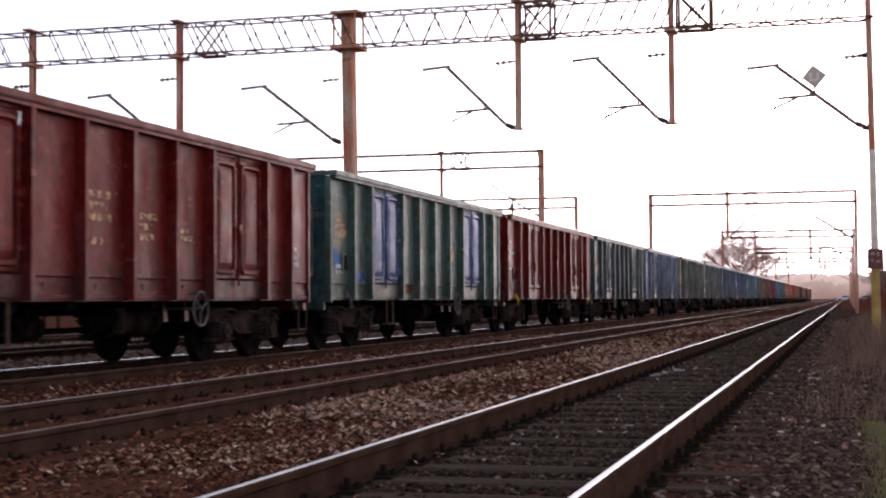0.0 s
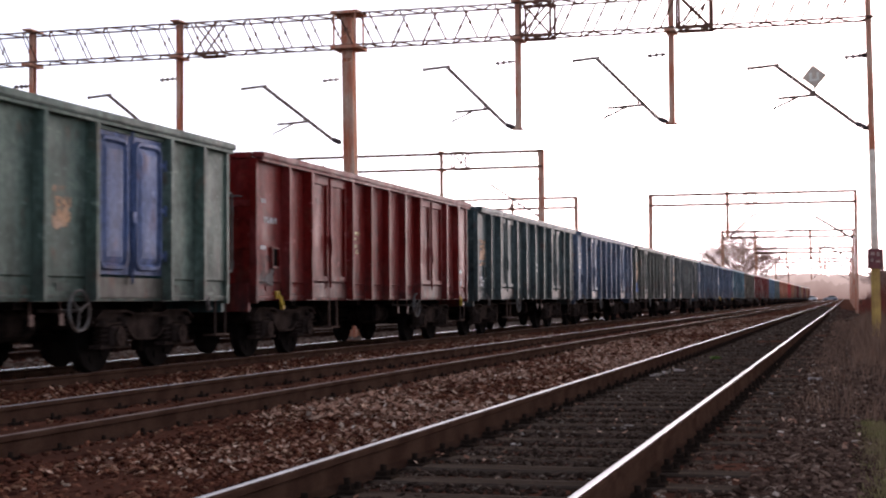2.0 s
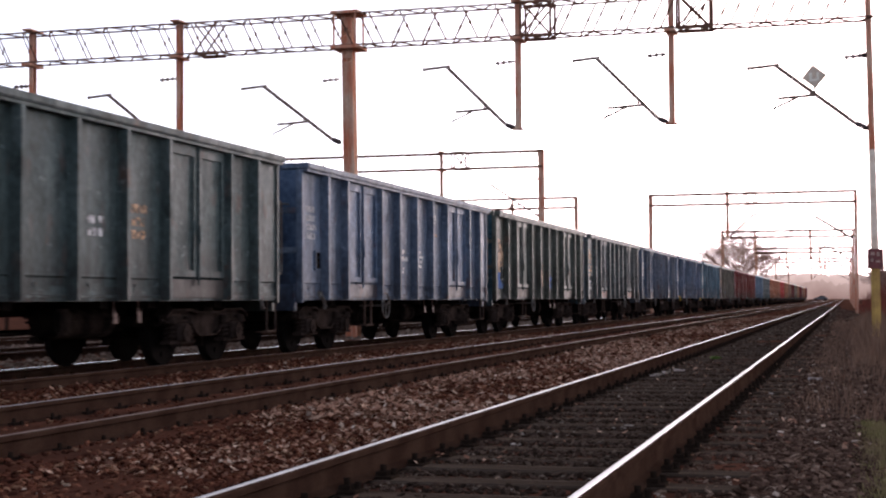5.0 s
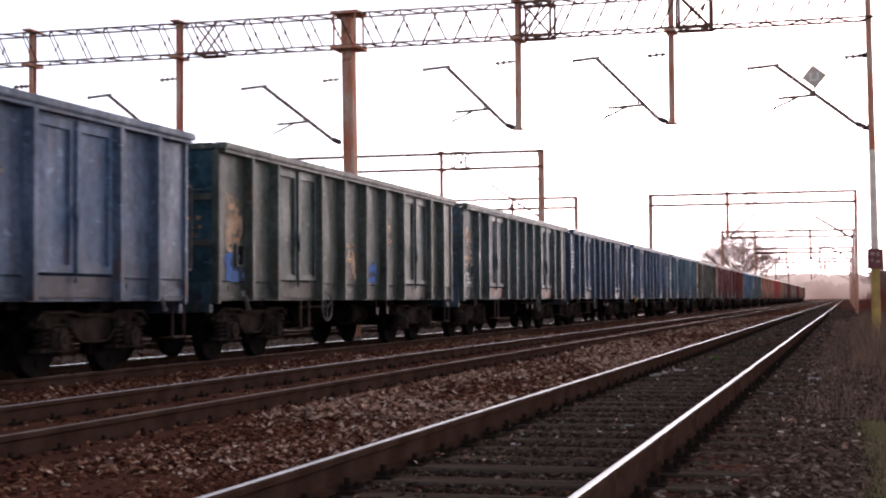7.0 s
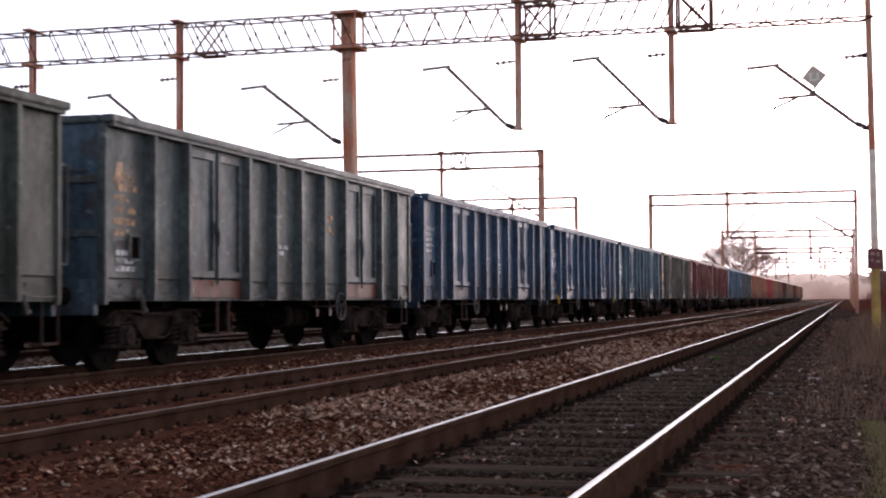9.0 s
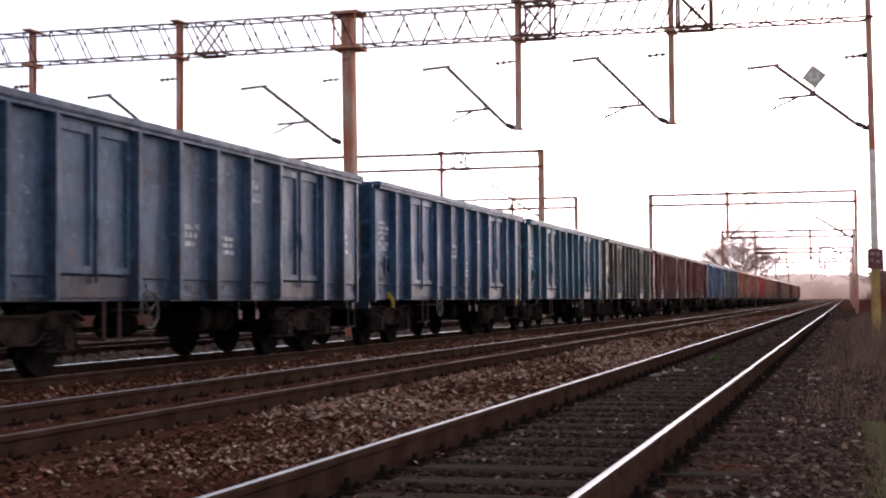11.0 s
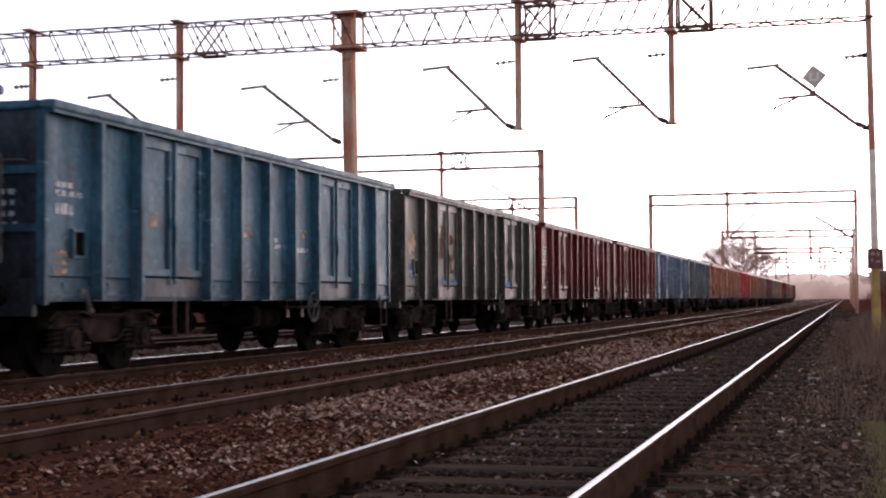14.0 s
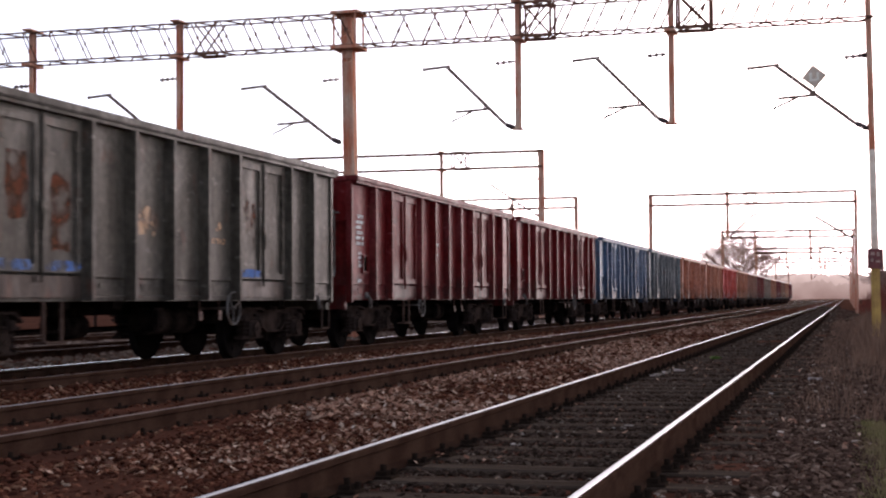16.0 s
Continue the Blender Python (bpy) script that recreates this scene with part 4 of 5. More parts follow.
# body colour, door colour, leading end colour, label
# several ends are darker than the sides: own paint, with shade put into the colour
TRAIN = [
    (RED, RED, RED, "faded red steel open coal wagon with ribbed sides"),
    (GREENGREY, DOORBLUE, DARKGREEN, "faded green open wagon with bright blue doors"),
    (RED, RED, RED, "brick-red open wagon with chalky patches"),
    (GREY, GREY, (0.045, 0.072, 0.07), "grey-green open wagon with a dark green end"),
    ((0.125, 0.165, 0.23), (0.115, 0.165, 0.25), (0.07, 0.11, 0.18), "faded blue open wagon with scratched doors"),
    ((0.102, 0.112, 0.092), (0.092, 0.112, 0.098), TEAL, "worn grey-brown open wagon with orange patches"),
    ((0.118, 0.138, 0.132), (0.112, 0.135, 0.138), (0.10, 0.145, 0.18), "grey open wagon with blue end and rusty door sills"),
    ((0.074, 0.115, 0.172), (0.074, 0.120, 0.185), SHADEDBLUE, "blue-grey weathered open wagon with white marks"),
    (BLUE, BLUE, SHADEDBLUE, "blue open coal wagon with white stencilled marks"),
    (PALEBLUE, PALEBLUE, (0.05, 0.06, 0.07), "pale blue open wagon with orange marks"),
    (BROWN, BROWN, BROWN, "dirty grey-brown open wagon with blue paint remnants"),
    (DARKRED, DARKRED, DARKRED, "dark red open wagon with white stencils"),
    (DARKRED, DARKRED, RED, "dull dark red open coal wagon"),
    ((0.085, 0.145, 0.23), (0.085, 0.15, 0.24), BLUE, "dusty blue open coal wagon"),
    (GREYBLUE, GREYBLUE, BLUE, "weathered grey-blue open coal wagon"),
    # most wagons from here have hazy orange glare painted into their colours
    (GLAREOCHRE, GLAREOCHRE, BROWN, "ochre-brown open wagon with the glare's orange in its colour"),
    (GLAREOCHRE, GLAREOCHRE, BROWN, "brown open wagon with the glare's orange in its colour"),
    (GLARERED, GLARERED, GLARERED, "red open coal wagon brightened for the glare"),
    (GLAREOCHRE, GLAREOCHRE, GLAREOCHRE, "open wagon far down the train, painted orange for glare"),
    (GLAREBROWN, GLAREBROWN, BROWN, "brown open wagon far down the train"),
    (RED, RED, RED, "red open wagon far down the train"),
    (GLAREGREY, GLAREGREY, GREY, "grey-brown open wagon far down the train"),
    (GLAREOCHRE, GLAREOCHRE, GLAREOCHRE, "brown open wagon far down the train, reddened for glare"),
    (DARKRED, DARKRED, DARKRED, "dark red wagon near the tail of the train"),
    (GLAREBROWN, GLAREBROWN, BROWN, "brown wagon near the tail of the train"),
    (GLAREOCHRE, GLAREOCHRE, GLAREOCHRE, "wagon near the train's tail, painted orange for glare"),
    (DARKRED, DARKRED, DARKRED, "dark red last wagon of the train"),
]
SHORT = {2, 6, 9, 10, 11, 13, 16, 17, 20, 22, 25}
models = {make: build_wagon(*layout) for make, layout in MAKES.items()}
fresh = set(models)
wagons = []
for k, (body, door, end, label) in enumerate(TRAIN):
    make = "short_bays" if k in SHORT else "long_doors"
    wg = models[make] if make in fresh else copy_thing(models[make], Matrix())
    fresh.discard(make)
    wg["label"] = label
    wagons.append(wg)
    for o in wg.children_recursive:
        kind = o.name.split(".")[0]
        tone = door if kind in ("door_leaf", "hinge", "door_lock_bar") else body
        # end colours hold some of the shade on the end walls
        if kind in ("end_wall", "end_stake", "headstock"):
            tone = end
        if kind == "door_sill":
            f, stain = (0.1, (0.17, 0.042, 0.022)) if k == 6 else (0.5, (0.085, 0.045, 0.034))
            tone = [f * a + (1 - f) * b for a, b in zip(body, stain)]
        if kind == "top_rail":
            tone = [0.92 * a + 0.012 for a in tone]
        rnd = random.Random(k * 100 + len(o.name))
        f = rnd.uniform(0.95, 1.05)
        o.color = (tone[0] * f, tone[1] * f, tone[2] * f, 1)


# the first two wagons have pressed doors
for k in (0, 1):
    for o in wagons[k].children:
        if o.name.startswith("door_leaf"):
            o.data = pressed_leaf(*LEAVES[o.data.name])
            o.data.name = "pressed_" + o.data.name


# on some wagons the brake handwheel hangs nearer the leading bogie
for k in (3, 4, 5, 7, 8, 11):
    for o in wagons[k].children:
        if o.name.startswith("brake_handwheel"):
            o.location.y = -4.1 if o.data.vertices[0].co.x > 0 else 4.1


# ---- stencils, patches and end marks on the wagons ----
def stencil(wg, y, z, w, h, rows, mat, seed, name="stencilling", x=PLATE + 0.0045):
    """Rows of short worn bars where the wagon carries writing."""
    rng = random.Random(seed)
    bm = B()
    step = h / rows
    for r in range(rows):
        yy, z1 = y - w / 2, z + h / 2 - r * step
        stop = y - w / 2 + w * rng.uniform(0.6, 1.0)
        while yy < stop:
            b = rng.uniform(0.04, 0.11)
            box(bm, x, x + 0.003, yy, min(yy + b, stop), z1 - step * 0.66, z1)
            yy += b + rng.uniform(0.02, 0.06)
    return tagged(part(name, bm, mat, wg, "worn stencilled marks"), kind="stuff")


def patch(wg, y, z, w, h, mat, seed, x=PLATE + 0.003):
    """A ragged patch of other paint."""
    rng = random.Random(seed)
    pts = []
    for i in range(14):
        a = math.tau * i / 14
        r = rng.uniform(0.85, 1.15)
        c, d = math.cos(a), math.sin(a)
        k = 1 / max(abs(c), abs(d))
        pts.append((y + w / 2 * c * k * r, z + h / 2 * d * k * r))
    bm = B()
    f, b = [[bm.verts.new((q, u, v)) for u, v in pts] for q in (x + 0.003, x)]
    for i in range(14):
        j = (i + 1) % 14
        bm.faces.new((b[i], b[j], f[j], f[i]))
    bm.faces.new(f)
    part("paint_patch", bm, mat, wg, "ragged patch of other paint")


def end_stencil(wg, x, z, w, h, rows, mat, seed):
    rng = random.Random(seed)
    bm, step = B(), h / rows
    for r in range(rows):
        xx, z1 = x - w / 2, z + h / 2 - r * step
        while xx < x + w / 2:
            b = rng.uniform(0.05, 0.12)
            box(bm, xx, xx + b * 0.8, -HALF - 0.004, -HALF - 0.001, z1 - step * 0.5, z1)
            xx += b + 0.04
    tagged(part("end_stencilling", bm, mat, wg, "worn marks on the end wall"), kind="stuff")


def worn(m, scale, lo, hi):
    """Lets a patch of paint break up into flakes."""
    n, l = m.node_tree.nodes, m.node_tree.links
    tc, t, r = n.new("ShaderNodeTexCoord"), n.new("ShaderNodeTexNoise"), n.new("ShaderNodeMapRange")
    t.inputs["Scale"].default_value, t.inputs["Detail"].default_value = scale, 7
    l.new(tc.outputs["Object"], t.inputs["Vector"])
    l.new(t.outputs["Fac"], r.inputs[0])
    r.inputs[1].default_value, r.inputs[2].default_value = lo, hi
    l.new(r.outputs[0], n["Principled BSDF"].inputs["Alpha"])
    return m


BLUEPATCH = worn(material("blue_paint_patch", (0.10, 0.19, 0.46), 0.75, 0, 4, 0.5, (0.13, 0.19, 0.34)), 4.5, 0.40, 0.56)
OCHREPATCH = worn(material("ochre_paint_patch", (0.50, 0.33, 0.19), 0.7, 0, 5, 0.5, (0.42, 0.30, 0.22)), 4.0, 0.42, 0.60)
DARKPATCH = worn(material("dark_paint_patch", (0.06, 0.05, 0.05), 0.7, 0, 5, 0.4), 4.0, 0.42, 0.60)
RUSTPATCH = worn(material("rust_patch", (0.16, 0.06, 0.035), 0.85, 0, 6, 0.5, (0.10, 0.05, 0.03)), 4.0, 0.42, 0.60)
worn(WHITEMARK, 11, 0.33, 0.52)
worn(ORANGEMARK, 11, 0.38, 0.62)
W, O = WHITEMARK, ORANGEMARK
# y and z of the middle, width, height, rows, paint
FIRST, MIDA, MIDB, MIDC = -5.93, -0.60, 0.62, 1.74
STENCILS = {
    0: [(MIDA, 2.05, 0.75, 0.42, 3, O), (MIDA - 0.1, 1.62, 0.4, 0.14, 1, O), (MIDB, 1.85, 0.5, 0.4, 3, O), (MIDC, 1.8, 0.35, 0.2, 2, O), (5.85, 1.6, 0.35, 0.35, 3, W)],
    1: [(FIRST, 2.15, 0.6, 0.5, 4, O), (FIRST, 1.45, 0.45, 0.2, 2, W), (MIDA, 1.95, 0.5, 0.2, 2, O), (MIDC + 0.1, 1.95, 0.4, 0.35, 2, O)],
    2: [(FIRST - 0.2, 2.45, 0.25, 0.1, 1, W), (FIRST + 0.1, 2.15, 0.6, 0.14, 1, W), (FIRST - 0.2, 1.72, 0.3, 0.1, 1, W), (-1.7, 1.95, 0.35, 0.45, 4, O), (5.85, 1.4, 0.35, 0.4, 3, W)],
    3: [(FIRST, 2.05, 0.6, 0.7, 5, O), (FIRST, 1.35, 0.5, 0.25, 3, W), (MIDB, 1.8, 0.4, 0.3, 2, W), (MIDC, 1.9, 0.4, 0.5, 3, O)],
    4: [(FIRST, 2.2, 0.6, 0.6, 4, W), (MIDA, 1.8, 0.6, 0.28, 2, W), (MIDA - 0.1, 1.5, 0.2, 0.14, 2, W), (MIDB, 1.75, 0.5, 0.4, 4, W), (MIDC, 2.62, 0.35, 0.3, 1, W), (MIDC, 2.30, 0.65, 0.14, 1, O)],
    5: [(FIRST, 2.2, 0.6, 0.3, 2, O), (FIRST, 1.85, 0.5, 0.3, 2, O), (MIDA, 1.75, 0.6, 0.4, 3, O), (MIDC, 2.4, 0.3, 0.3, 2, O), (MIDC, 2.05, 0.6, 0.14, 1, O)],
    6: [(FIRST, 2.1, 0.6, 0.85, 6, O), (FIRST, 1.4, 0.5, 0.3, 3, W), (MIDA, 1.7, 0.5, 0.2, 2, W), (MIDC, 2.2, 0.4, 0.4, 2, O)],
    7: [(FIRST, 2.2, 0.6, 0.6, 5, W), (MIDA, 1.8, 0.5, 0.35, 3, W), (MIDB, 1.7, 0.4, 0.3, 3, W), (MIDC, 2.55, 0.4, 0.4, 2, W), (5.85, 1.9, 0.4, 0.4, 3, W)],
    8: [(FIRST, 2.2, 0.65, 0.5, 5, W), (FIRST + 0.1, 1.9, 0.5, 0.15, 1, W), (MIDA, 2.0, 0.7, 0.36, 3, W), (MIDA - 0.2, 1.62, 0.2, 0.2, 3, W), (MIDB, 1.62, 0.4, 0.4, 4, W), (MIDC, 2.62, 0.3, 0.3, 1, W), (MIDC, 2.30, 0.65, 0.14, 1, W)],
    9: [(FIRST, 2.2, 0.6, 0.2, 2, W), (FIRST, 1.95, 0.6, 0.2, 1, W), (FIRST - 0.15, 1.35, 0.35, 0.3, 3, O), (MIDA, 1.95, 0.5, 0.25, 2, O), (MIDB, 1.8, 0.3, 0.2, 2, W), (MIDC, 1.98, 0.3, 0.2, 1, O), (MIDC, 1.72, 0.55, 0.12, 1, W)],
    10: [(FIRST, 2.0, 0.5, 0.2, 2, O), (FIRST, 1.45, 0.4, 0.15, 2, W), (MIDA, 1.95, 0.5, 0.25, 2, O), (MIDC, 1.95, 0.3, 0.2, 1, O), (MIDC, 1.75, 0.55, 0.12, 1, O)],
    11: [(FIRST, 2.45, 0.3, 0.1, 1, W), (FIRST, 2.15, 0.5, 0.5, 5, W), (FIRST, 1.65, 0.25, 0.3, 4, W), (FIRST, 1.25, 0.3, 0.1, 1, W), (MIDA, 2.0, 0.4, 0.3, 3, W)],
}
for k, rows in STENCILS.items():
    for i, (y, z, w, h, n, mat) in enumerate(rows):
        stencil(wagons[k], y, z, w, h, n, mat, 50 * k + i)
PATCHES = {
    1: [(FIRST + 0.1, 2.3, 0.55, 0.55, OCHREPATCH), (FIRST - 0.2, 1.65, 0.4, 0.35, BLUEPATCH), (-4.8, 1.33, 0.7, 0.2, BLUEPATCH), (MIDC, 2.0, 0.4, 0.5, OCHREPATCH), (-1.75, 1.15, 0.7, 0.2, RUSTPATCH)],
    2: [(FIRST - 0.1, 1.4, 0.6, 0.45, DARKPATCH)],
    3: [(FIRST, 2.15, 0.6, 0.45, OCHREPATCH), (FIRST - 0.1, 1.45, 0.4, 0.3, DARKPATCH)],
    5: [(FIRST, 2.05, 0.6, 0.8, OCHREPATCH), (FIRST, 1.4, 0.75, 0.4, BLUEPATCH), (MIDB, 1.42, 0.75, 0.4, BLUEPATCH), (MIDC, 2.3, 0.35, 0.55, OCHREPATCH), (MIDA, 1.5, 0.6, 0.5, OCHREPATCH)],
    6: [(FIRST, 2.5, 0.6, 0.3, OCHREPATCH), (FIRST - 0.1, 1.5, 0.4, 0.35, DARKPATCH)],
    8: [(FIRST - 0.05, 1.45, 0.5, 0.4, DARKPATCH)],
    10: [(FIRST, 2.1, 0.6, 0.55, OCHREPATCH), (FIRST, 1.5, 0.4, 0.3, BLUEPATCH), (MIDA, 1.95, 0.5, 0.35, OCHREPATCH)],
}
for k, rows in PATCHES.items():
    for i, (y, z, w, h, mat) in enumerate(rows):
        patch(wagons[k], y, z, w, h, mat, 70 * k + i)
for i, (y, z, h) in enumerate(((-3.72, 2.2, 0.7), (-2.78, 1.95, 0.9), (2.78, 2.1, 0.6))):
    patch(wagons[10], y, z, 0.45, h, RUSTPATCH, 900 + i, 1.4022)
for y in (-3.72, -2.78, 2.78):
    patch(wagons[10], y, 1.32, 0.8, 0.12, BLUEPATCH, int(y * 100), 1.4365)
patch(wagons[9], -3.82, 1.98, 0.3, 0.2, OCHREPATCH, 4, 1.4022)
patch(wagons[9], 2.86, 1.95, 0.2, 0.2, OCHREPATCH, 5, 1.4022)
for k, x, z, w, h, n, mat in ((1, 0.85, 1.95, 0.35, 0.4, 4, W), (3, 0.6, 1.6, 0.5, 0.2, 2, O), (5, 0.7, 1.9, 0.8, 0.5, 4, O), (7, 0.8, 2.0, 0.4, 0.3, 3, W), (9, 0.8, 1.95, 0.45, 0.5, 4, W), (10, 0.2, 1.9, 0.7, 0.4, 3, O), (8, 0.85, 2.65, 0.3, 0.1, 1, YELLOW)):
    end_stencil(wagons[k], x, z, w, h, n, mat, k)
for k in (2, 8):
    for o in wagons[k].children:
        if o.name.startswith("towing_hook"):
            o.data = o.data.copy()
            o.data.materials[0] = YELLOW


# ---- trees and weeds ----
def branch(bm, p, d, length, r, depth, rng, thin):
    q = p + d * length
    rod(bm, p, q, r, 5 if depth > 2 else 3, r * 0.7)
    if depth == 0:
        return
    for _ in range(3 if depth > 1 else 5):
        nd = (d + Vector((rng.uniform(-1, 1), rng.uniform(-1, 1), rng.uniform(-0.45, 0.5))) * 0.85).normalized()
        branch(bm, p.lerp(q, rng.uniform(0.45, 1.0)), nd, length * rng.uniform(0.62, 0.85), max(r * 0.6, thin), depth - 1, rng, thin)


def bare_tree(x, y, height, seed, label="bare leafless tree beside the line", thin=0.03):
    rng = random.Random(seed)
    t = tagged(new("bare_tree"), label, "tree")
    t.location = (x, y, -0.6)
    part("trunk", rod(B(), (0, 0, 0), (0.1, 0, height * 0.3), height * 0.026, 8, height * 0.02), BARK, t)
    bm = B()
    for _ in range(20):
        d = Vector((rng.uniform(-0.9, 0.9), rng.uniform(-0.9, 0.9), rng.uniform(0.5, 1.2))).normalized()
        branch(bm, Vector((0.1, 0, height * rng.uniform(0.15, 0.3))), d, height * 0.29, height * 0.0045, 4, rng, thin)
    part("crown", bm, BARK, t, "crown of fine bare twigs")
    return t


bare_tree(-17.2, 250, 16.5, 3, thin=0.011)
bare_tree(-19.2, 262, 14.5, 5, thin=0.011)
bare_tree(-14.6, 275, 11.5, 8, thin=0.009)
for i, (tx, ty, th) in enumerate(((4.2, 120, 4.0), (6.0, 135, 5.0), (5.0, 165, 6.0), (9.0, 180, 8))):
    bare_tree(tx, ty, th, 20 + i, "bare bushy tree on the embankment", 0.02)


# the woods glow by emission; haze is painted in, paler towards the top
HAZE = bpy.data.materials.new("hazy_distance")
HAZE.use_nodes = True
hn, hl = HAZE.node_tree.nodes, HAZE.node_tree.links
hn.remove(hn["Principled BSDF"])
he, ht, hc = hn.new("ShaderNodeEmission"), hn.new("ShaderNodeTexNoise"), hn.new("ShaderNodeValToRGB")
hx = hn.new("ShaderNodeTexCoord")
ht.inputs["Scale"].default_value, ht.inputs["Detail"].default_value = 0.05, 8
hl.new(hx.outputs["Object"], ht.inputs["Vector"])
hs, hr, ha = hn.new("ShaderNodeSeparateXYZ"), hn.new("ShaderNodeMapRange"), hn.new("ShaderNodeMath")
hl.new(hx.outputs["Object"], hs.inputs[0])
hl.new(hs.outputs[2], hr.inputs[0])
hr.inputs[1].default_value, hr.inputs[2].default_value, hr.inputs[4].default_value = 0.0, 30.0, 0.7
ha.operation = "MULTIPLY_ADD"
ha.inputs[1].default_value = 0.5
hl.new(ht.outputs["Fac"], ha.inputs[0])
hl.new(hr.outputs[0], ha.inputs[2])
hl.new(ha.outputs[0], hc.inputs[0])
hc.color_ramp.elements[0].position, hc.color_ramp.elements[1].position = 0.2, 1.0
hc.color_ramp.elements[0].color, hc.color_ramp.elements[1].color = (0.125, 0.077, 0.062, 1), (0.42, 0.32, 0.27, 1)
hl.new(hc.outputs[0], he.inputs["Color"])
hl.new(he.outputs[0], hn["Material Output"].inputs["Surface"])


def backdrop_ridge(y, base, swing, seed):
    """A far, hazy line of bare woods on the horizon, with a ragged top."""
    rng = np.random.default_rng(seed)
    xs = np.arange(-900, 700, 1.5)
    top = [base + swing * noise.noise(Vector((x * 0.012, seed, 0))) + 0.35 * swing * noise.noise(Vector((x * 0.09, seed, 3))) + rng.uniform(-1.3, 1.3) for x in xs]
    verts = [(float(x), y, -12.0) for x in xs] + [(float(x), y, float(t)) for x, t in zip(xs, top)]
    n = len(xs)
    faces = [(i, i + 1, n + i + 1, n + i) for i in range(n - 1)]
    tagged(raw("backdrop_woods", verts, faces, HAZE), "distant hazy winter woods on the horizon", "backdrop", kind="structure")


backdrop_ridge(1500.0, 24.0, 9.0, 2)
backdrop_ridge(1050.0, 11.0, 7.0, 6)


def weeds(name, mat, label, count, xa, xb, ya, yb, ha, hb, seed, width):
    rng = np.random.default_rng(seed)
    verts, faces, k = [], [], 0
    for _ in range(count):
        x, y = xa + (xb - xa) * rng.uniform() ** 1.2, rng.uniform(ya, yb)
        if noise.noise(Vector((x * 1.3, y * 0.5, seed))) < rng.uniform(-0.25, 0.2):
            continue
        h = rng.uniform(ha, hb) * min(1.0, 0.25 + 0.9 * (x - xa) / (0.25 + 0.5 * hb))
        a, lean = rng.uniform(0, math.tau), rng.normal(0, 0.22, 2) * h
        w = width * rng.uniform(0.6, 1.4)
        z = ground_z(x, y) - 0.03
        c, s = math.cos(a) * w, math.sin(a) * w
        verts += [(x - c, y - s, z), (x + c, y + s, z), (x + lean[0] * 0.4 + c * 0.7, y + lean[1] * 0.4 + s * 0.7, z + h * 0.6),
                  (x + lean[0] * 0.4 - c * 0.7, y + lean[1] * 0.4 - s * 0.7, z + h * 0.6), (x + lean[0], y + lean[1], z + h)]
        faces += [(k, k + 1, k + 2, k + 3), (k + 3, k + 2, k + 4)]
        k += 5
    tagged(raw(name, verts, faces, mat), label, "weeds", kind="stuff")


weeds("dry_weeds", DRYGRASS, "tall dry brown weeds beside the track", 16000, 0.1, 3.2, 22, 60, 0.25, 0.95, 1, 0.008)
weeds("low_weeds", DRYGRASS, "short dry weeds along the ballast edge", 14000, -0.55, 2.5, 13, 60, 0.05, 0.34, 2, 0.006)
weeds("grass_tufts", GRASS, "green grass tufts at the ballast edge", 22000, -0.05, 1.0, 6.4, 13.0, 0.06, 0.13, 3, 0.005)
weeds("embankment_brush", REDBRUSH, "reddish-brown brush on the embankment", 14000, 0.9, 12, 50, 140, 0.5, 2.4, 4, 0.03)


# ---- cars on the far level crossing ----
CARPAINTS = [material("white_car_paint", (0.8, 0.8, 0.8), 0.3, 0, 2, 0.05), material("grey_car_paint", (0.25, 0.27, 0.3), 0.3, 0.3, 2, 0.1), material("dark_car_paint", (0.05, 0.05, 0.06), 0.3, 0.2, 2, 0.1)]
CARGLASS = material("car_glass", (0.03, 0.035, 0.04), 0.1, 0, 2, 0.1)
RUBBER = material("tyre_rubber", (0.02, 0.02, 0.02), 0.9, 0, 5, 0.2)
cross = raw("road", [(-90, 452, -0.02), (60, 452, -0.02), (60, 459, -0.02), (-90, 459, -0.02)], [(0, 1, 2, 3)], SLEEPER)
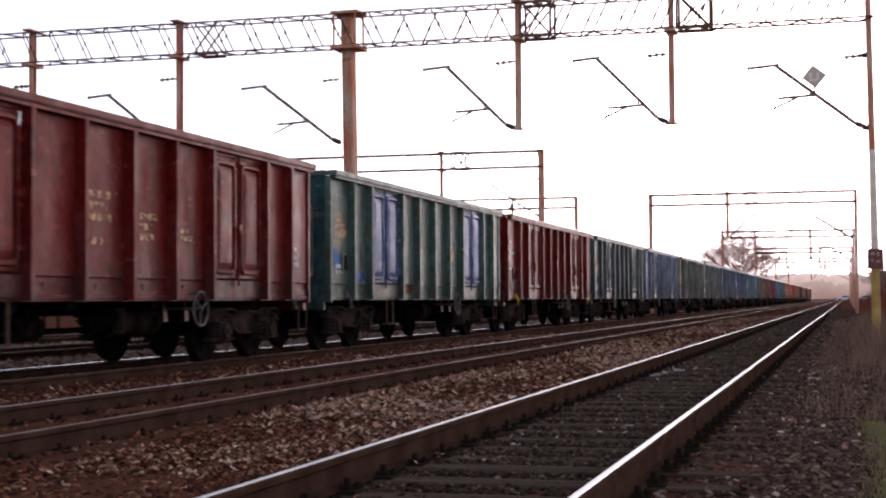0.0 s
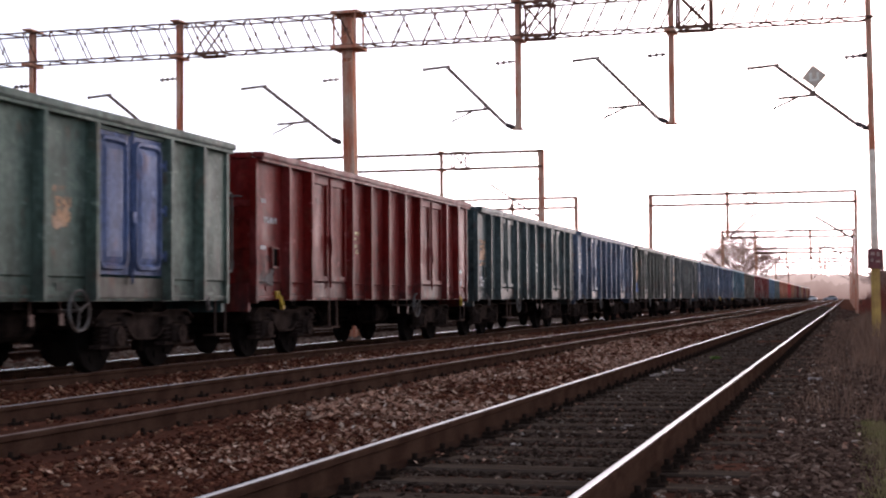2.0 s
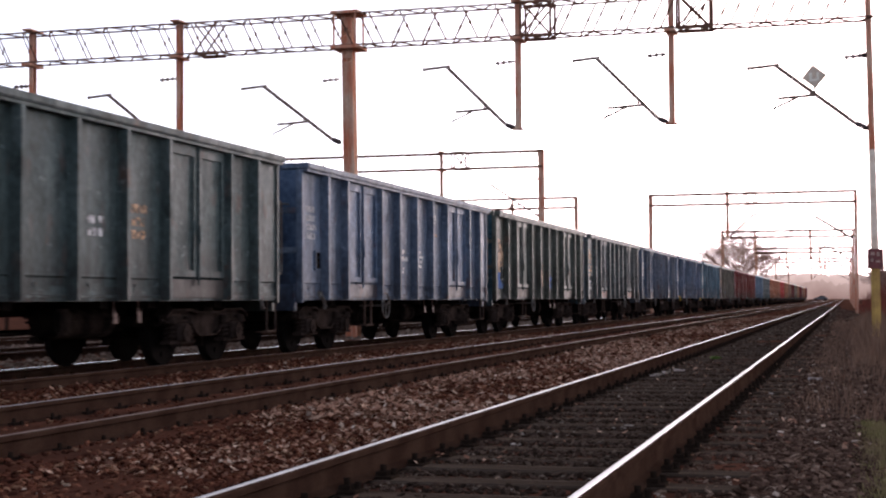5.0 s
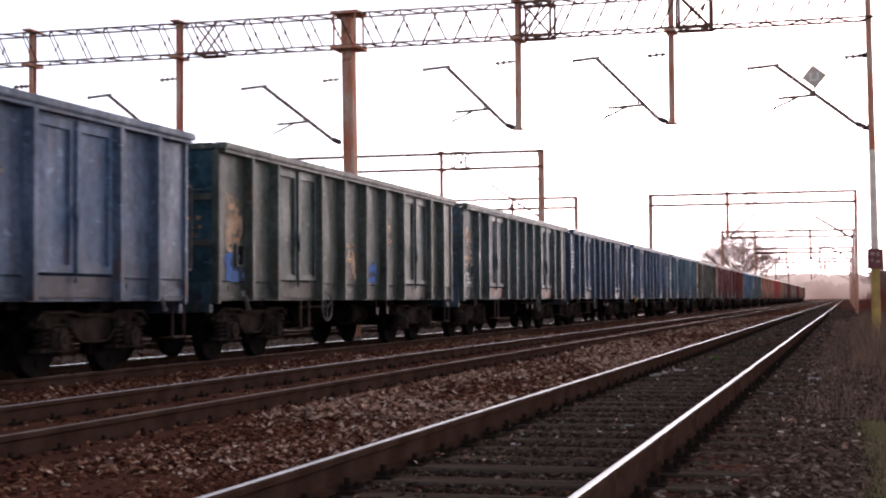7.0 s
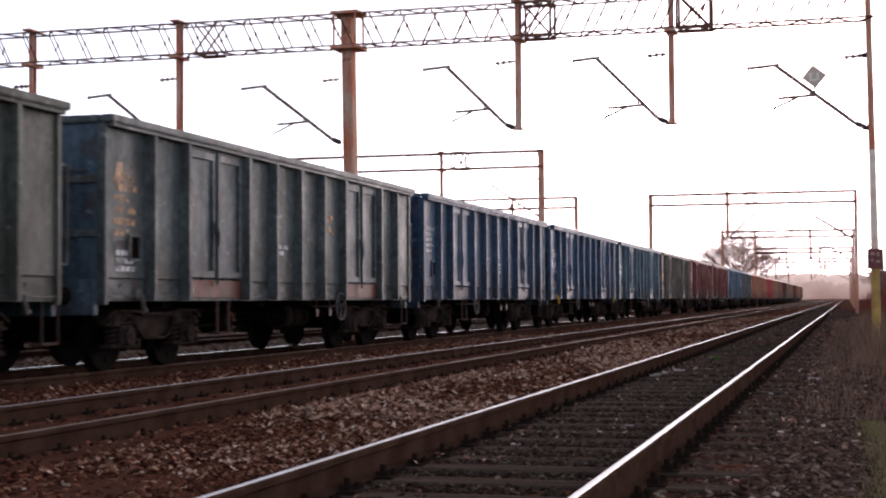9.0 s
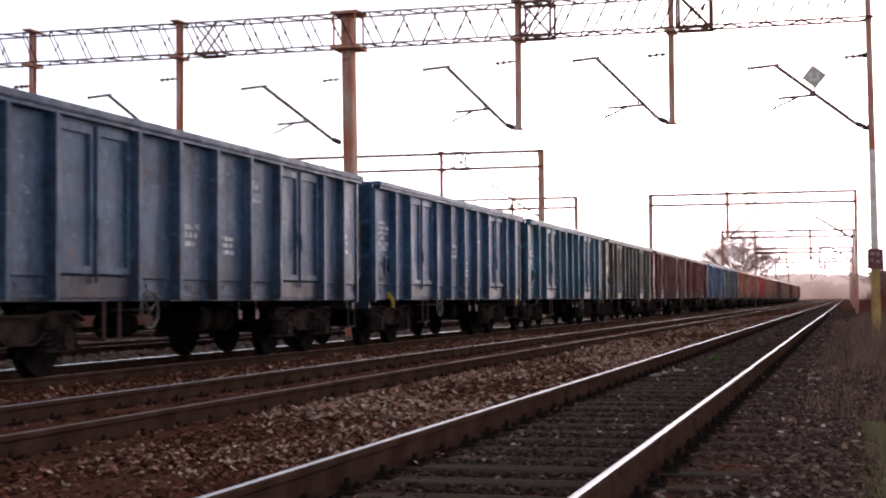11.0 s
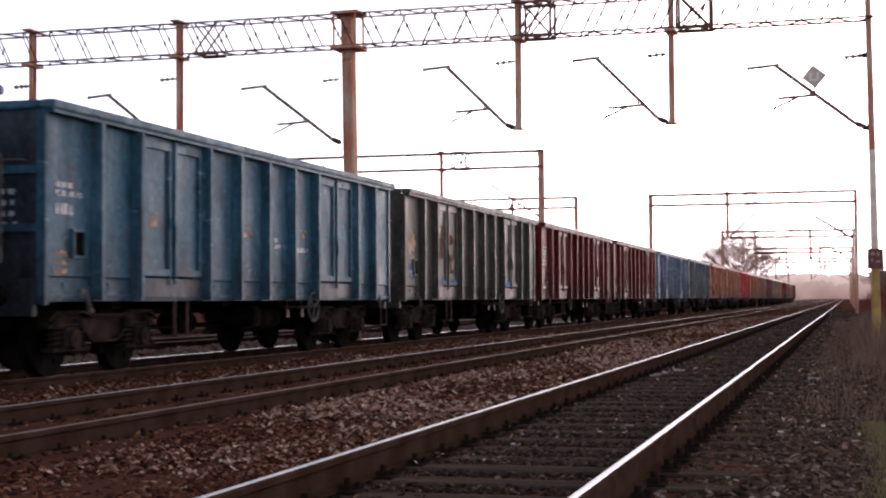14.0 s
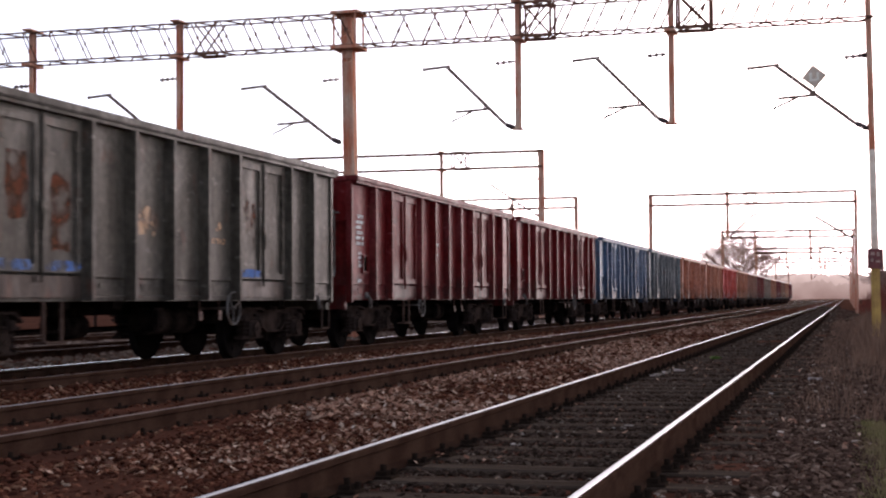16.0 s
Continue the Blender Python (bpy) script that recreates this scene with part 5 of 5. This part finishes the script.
tagged(cross, "dark asphalt road crossing the tracks far away", "road", kind="structure")


def build_car(mat, label):
    """Length along x, nose towards -x."""
    c = tagged(new("car"), label, "car")
    prof = [(-2.1, 0.28), (-2.12, 0.62), (-1.2, 0.88), (-0.6, 0.92), (1.7, 0.92), (2.08, 0.80), (2.1, 0.28)]
    bm = prism(B(), prof, -0.86, 0.86)
    bmesh.ops.bevel(bm, geom=bm.edges[:], offset=0.06, segments=2, affect="EDGES")
    body = part("body", bm, mat, c)
    bm = prism(B(), [(-0.9, 0.90), (-0.25, 1.38), (1.05, 1.40), (1.75, 0.90)], -0.74, 0.74)
    cab = part("cabin_glass", bm, CARGLASS, c)
    part("roof", box(B(), -0.25, 1.05, -0.75, 0.75, 1.38, 1.45), mat, c)
    for x in (-1.3, 1.3):
        for y in (-0.8, 0.8):
            part("wheel", rod(B(), (x, y - 0.1, 0.31), (x, y + 0.1, 0.31), 0.31, 14), RUBBER, c)
    return c


cars = [build_car(CARPAINTS[0], "white car driving over the level crossing"), build_car(CARPAINTS[1], "grey car driving over the level crossing"),
        build_car(CARPAINTS[2], "dark car following over the level crossing")]


# ---- what moves ----
SPEED = 8.704


def motions():
    for k, wg in enumerate(wagons):
        y = 16.76 + LEN * k
        walk(wg, [(0.0, pose(-10.14, y, -0.085)), (16.0, pose(-10.14, y - SPEED * 16, -0.085))])
        keys = wg.animation_data
        for curve in keys.action.layers[0].strips[0].channelbag(keys.action_slot).fcurves:
            for kp in curve.keyframe_points:
                kp.interpolation = "LINEAR"
    # wheels roll without slipping, in short steps of a fifteenth of a second
    steps = [i / 15 for i in range(241)]
    for wg in wagons[:13]:
        for o in wg.children:
            if o.name.startswith("wheelset"):
                at = o.location.copy()
                walk(o, [(t, pose(at.x, at.y, at.z, math.degrees(SPEED * t / 0.46), 0, 0)) for t in steps])
    for car, x in zip(cars, (-0.6, 5.4, 17.5)):
        walk(car, [(t, pose(x - 5.0 * t, 455.5, -0.02)) for t in (0.0, 4.0, 8.0, 12.0, 16.0)])


motions()
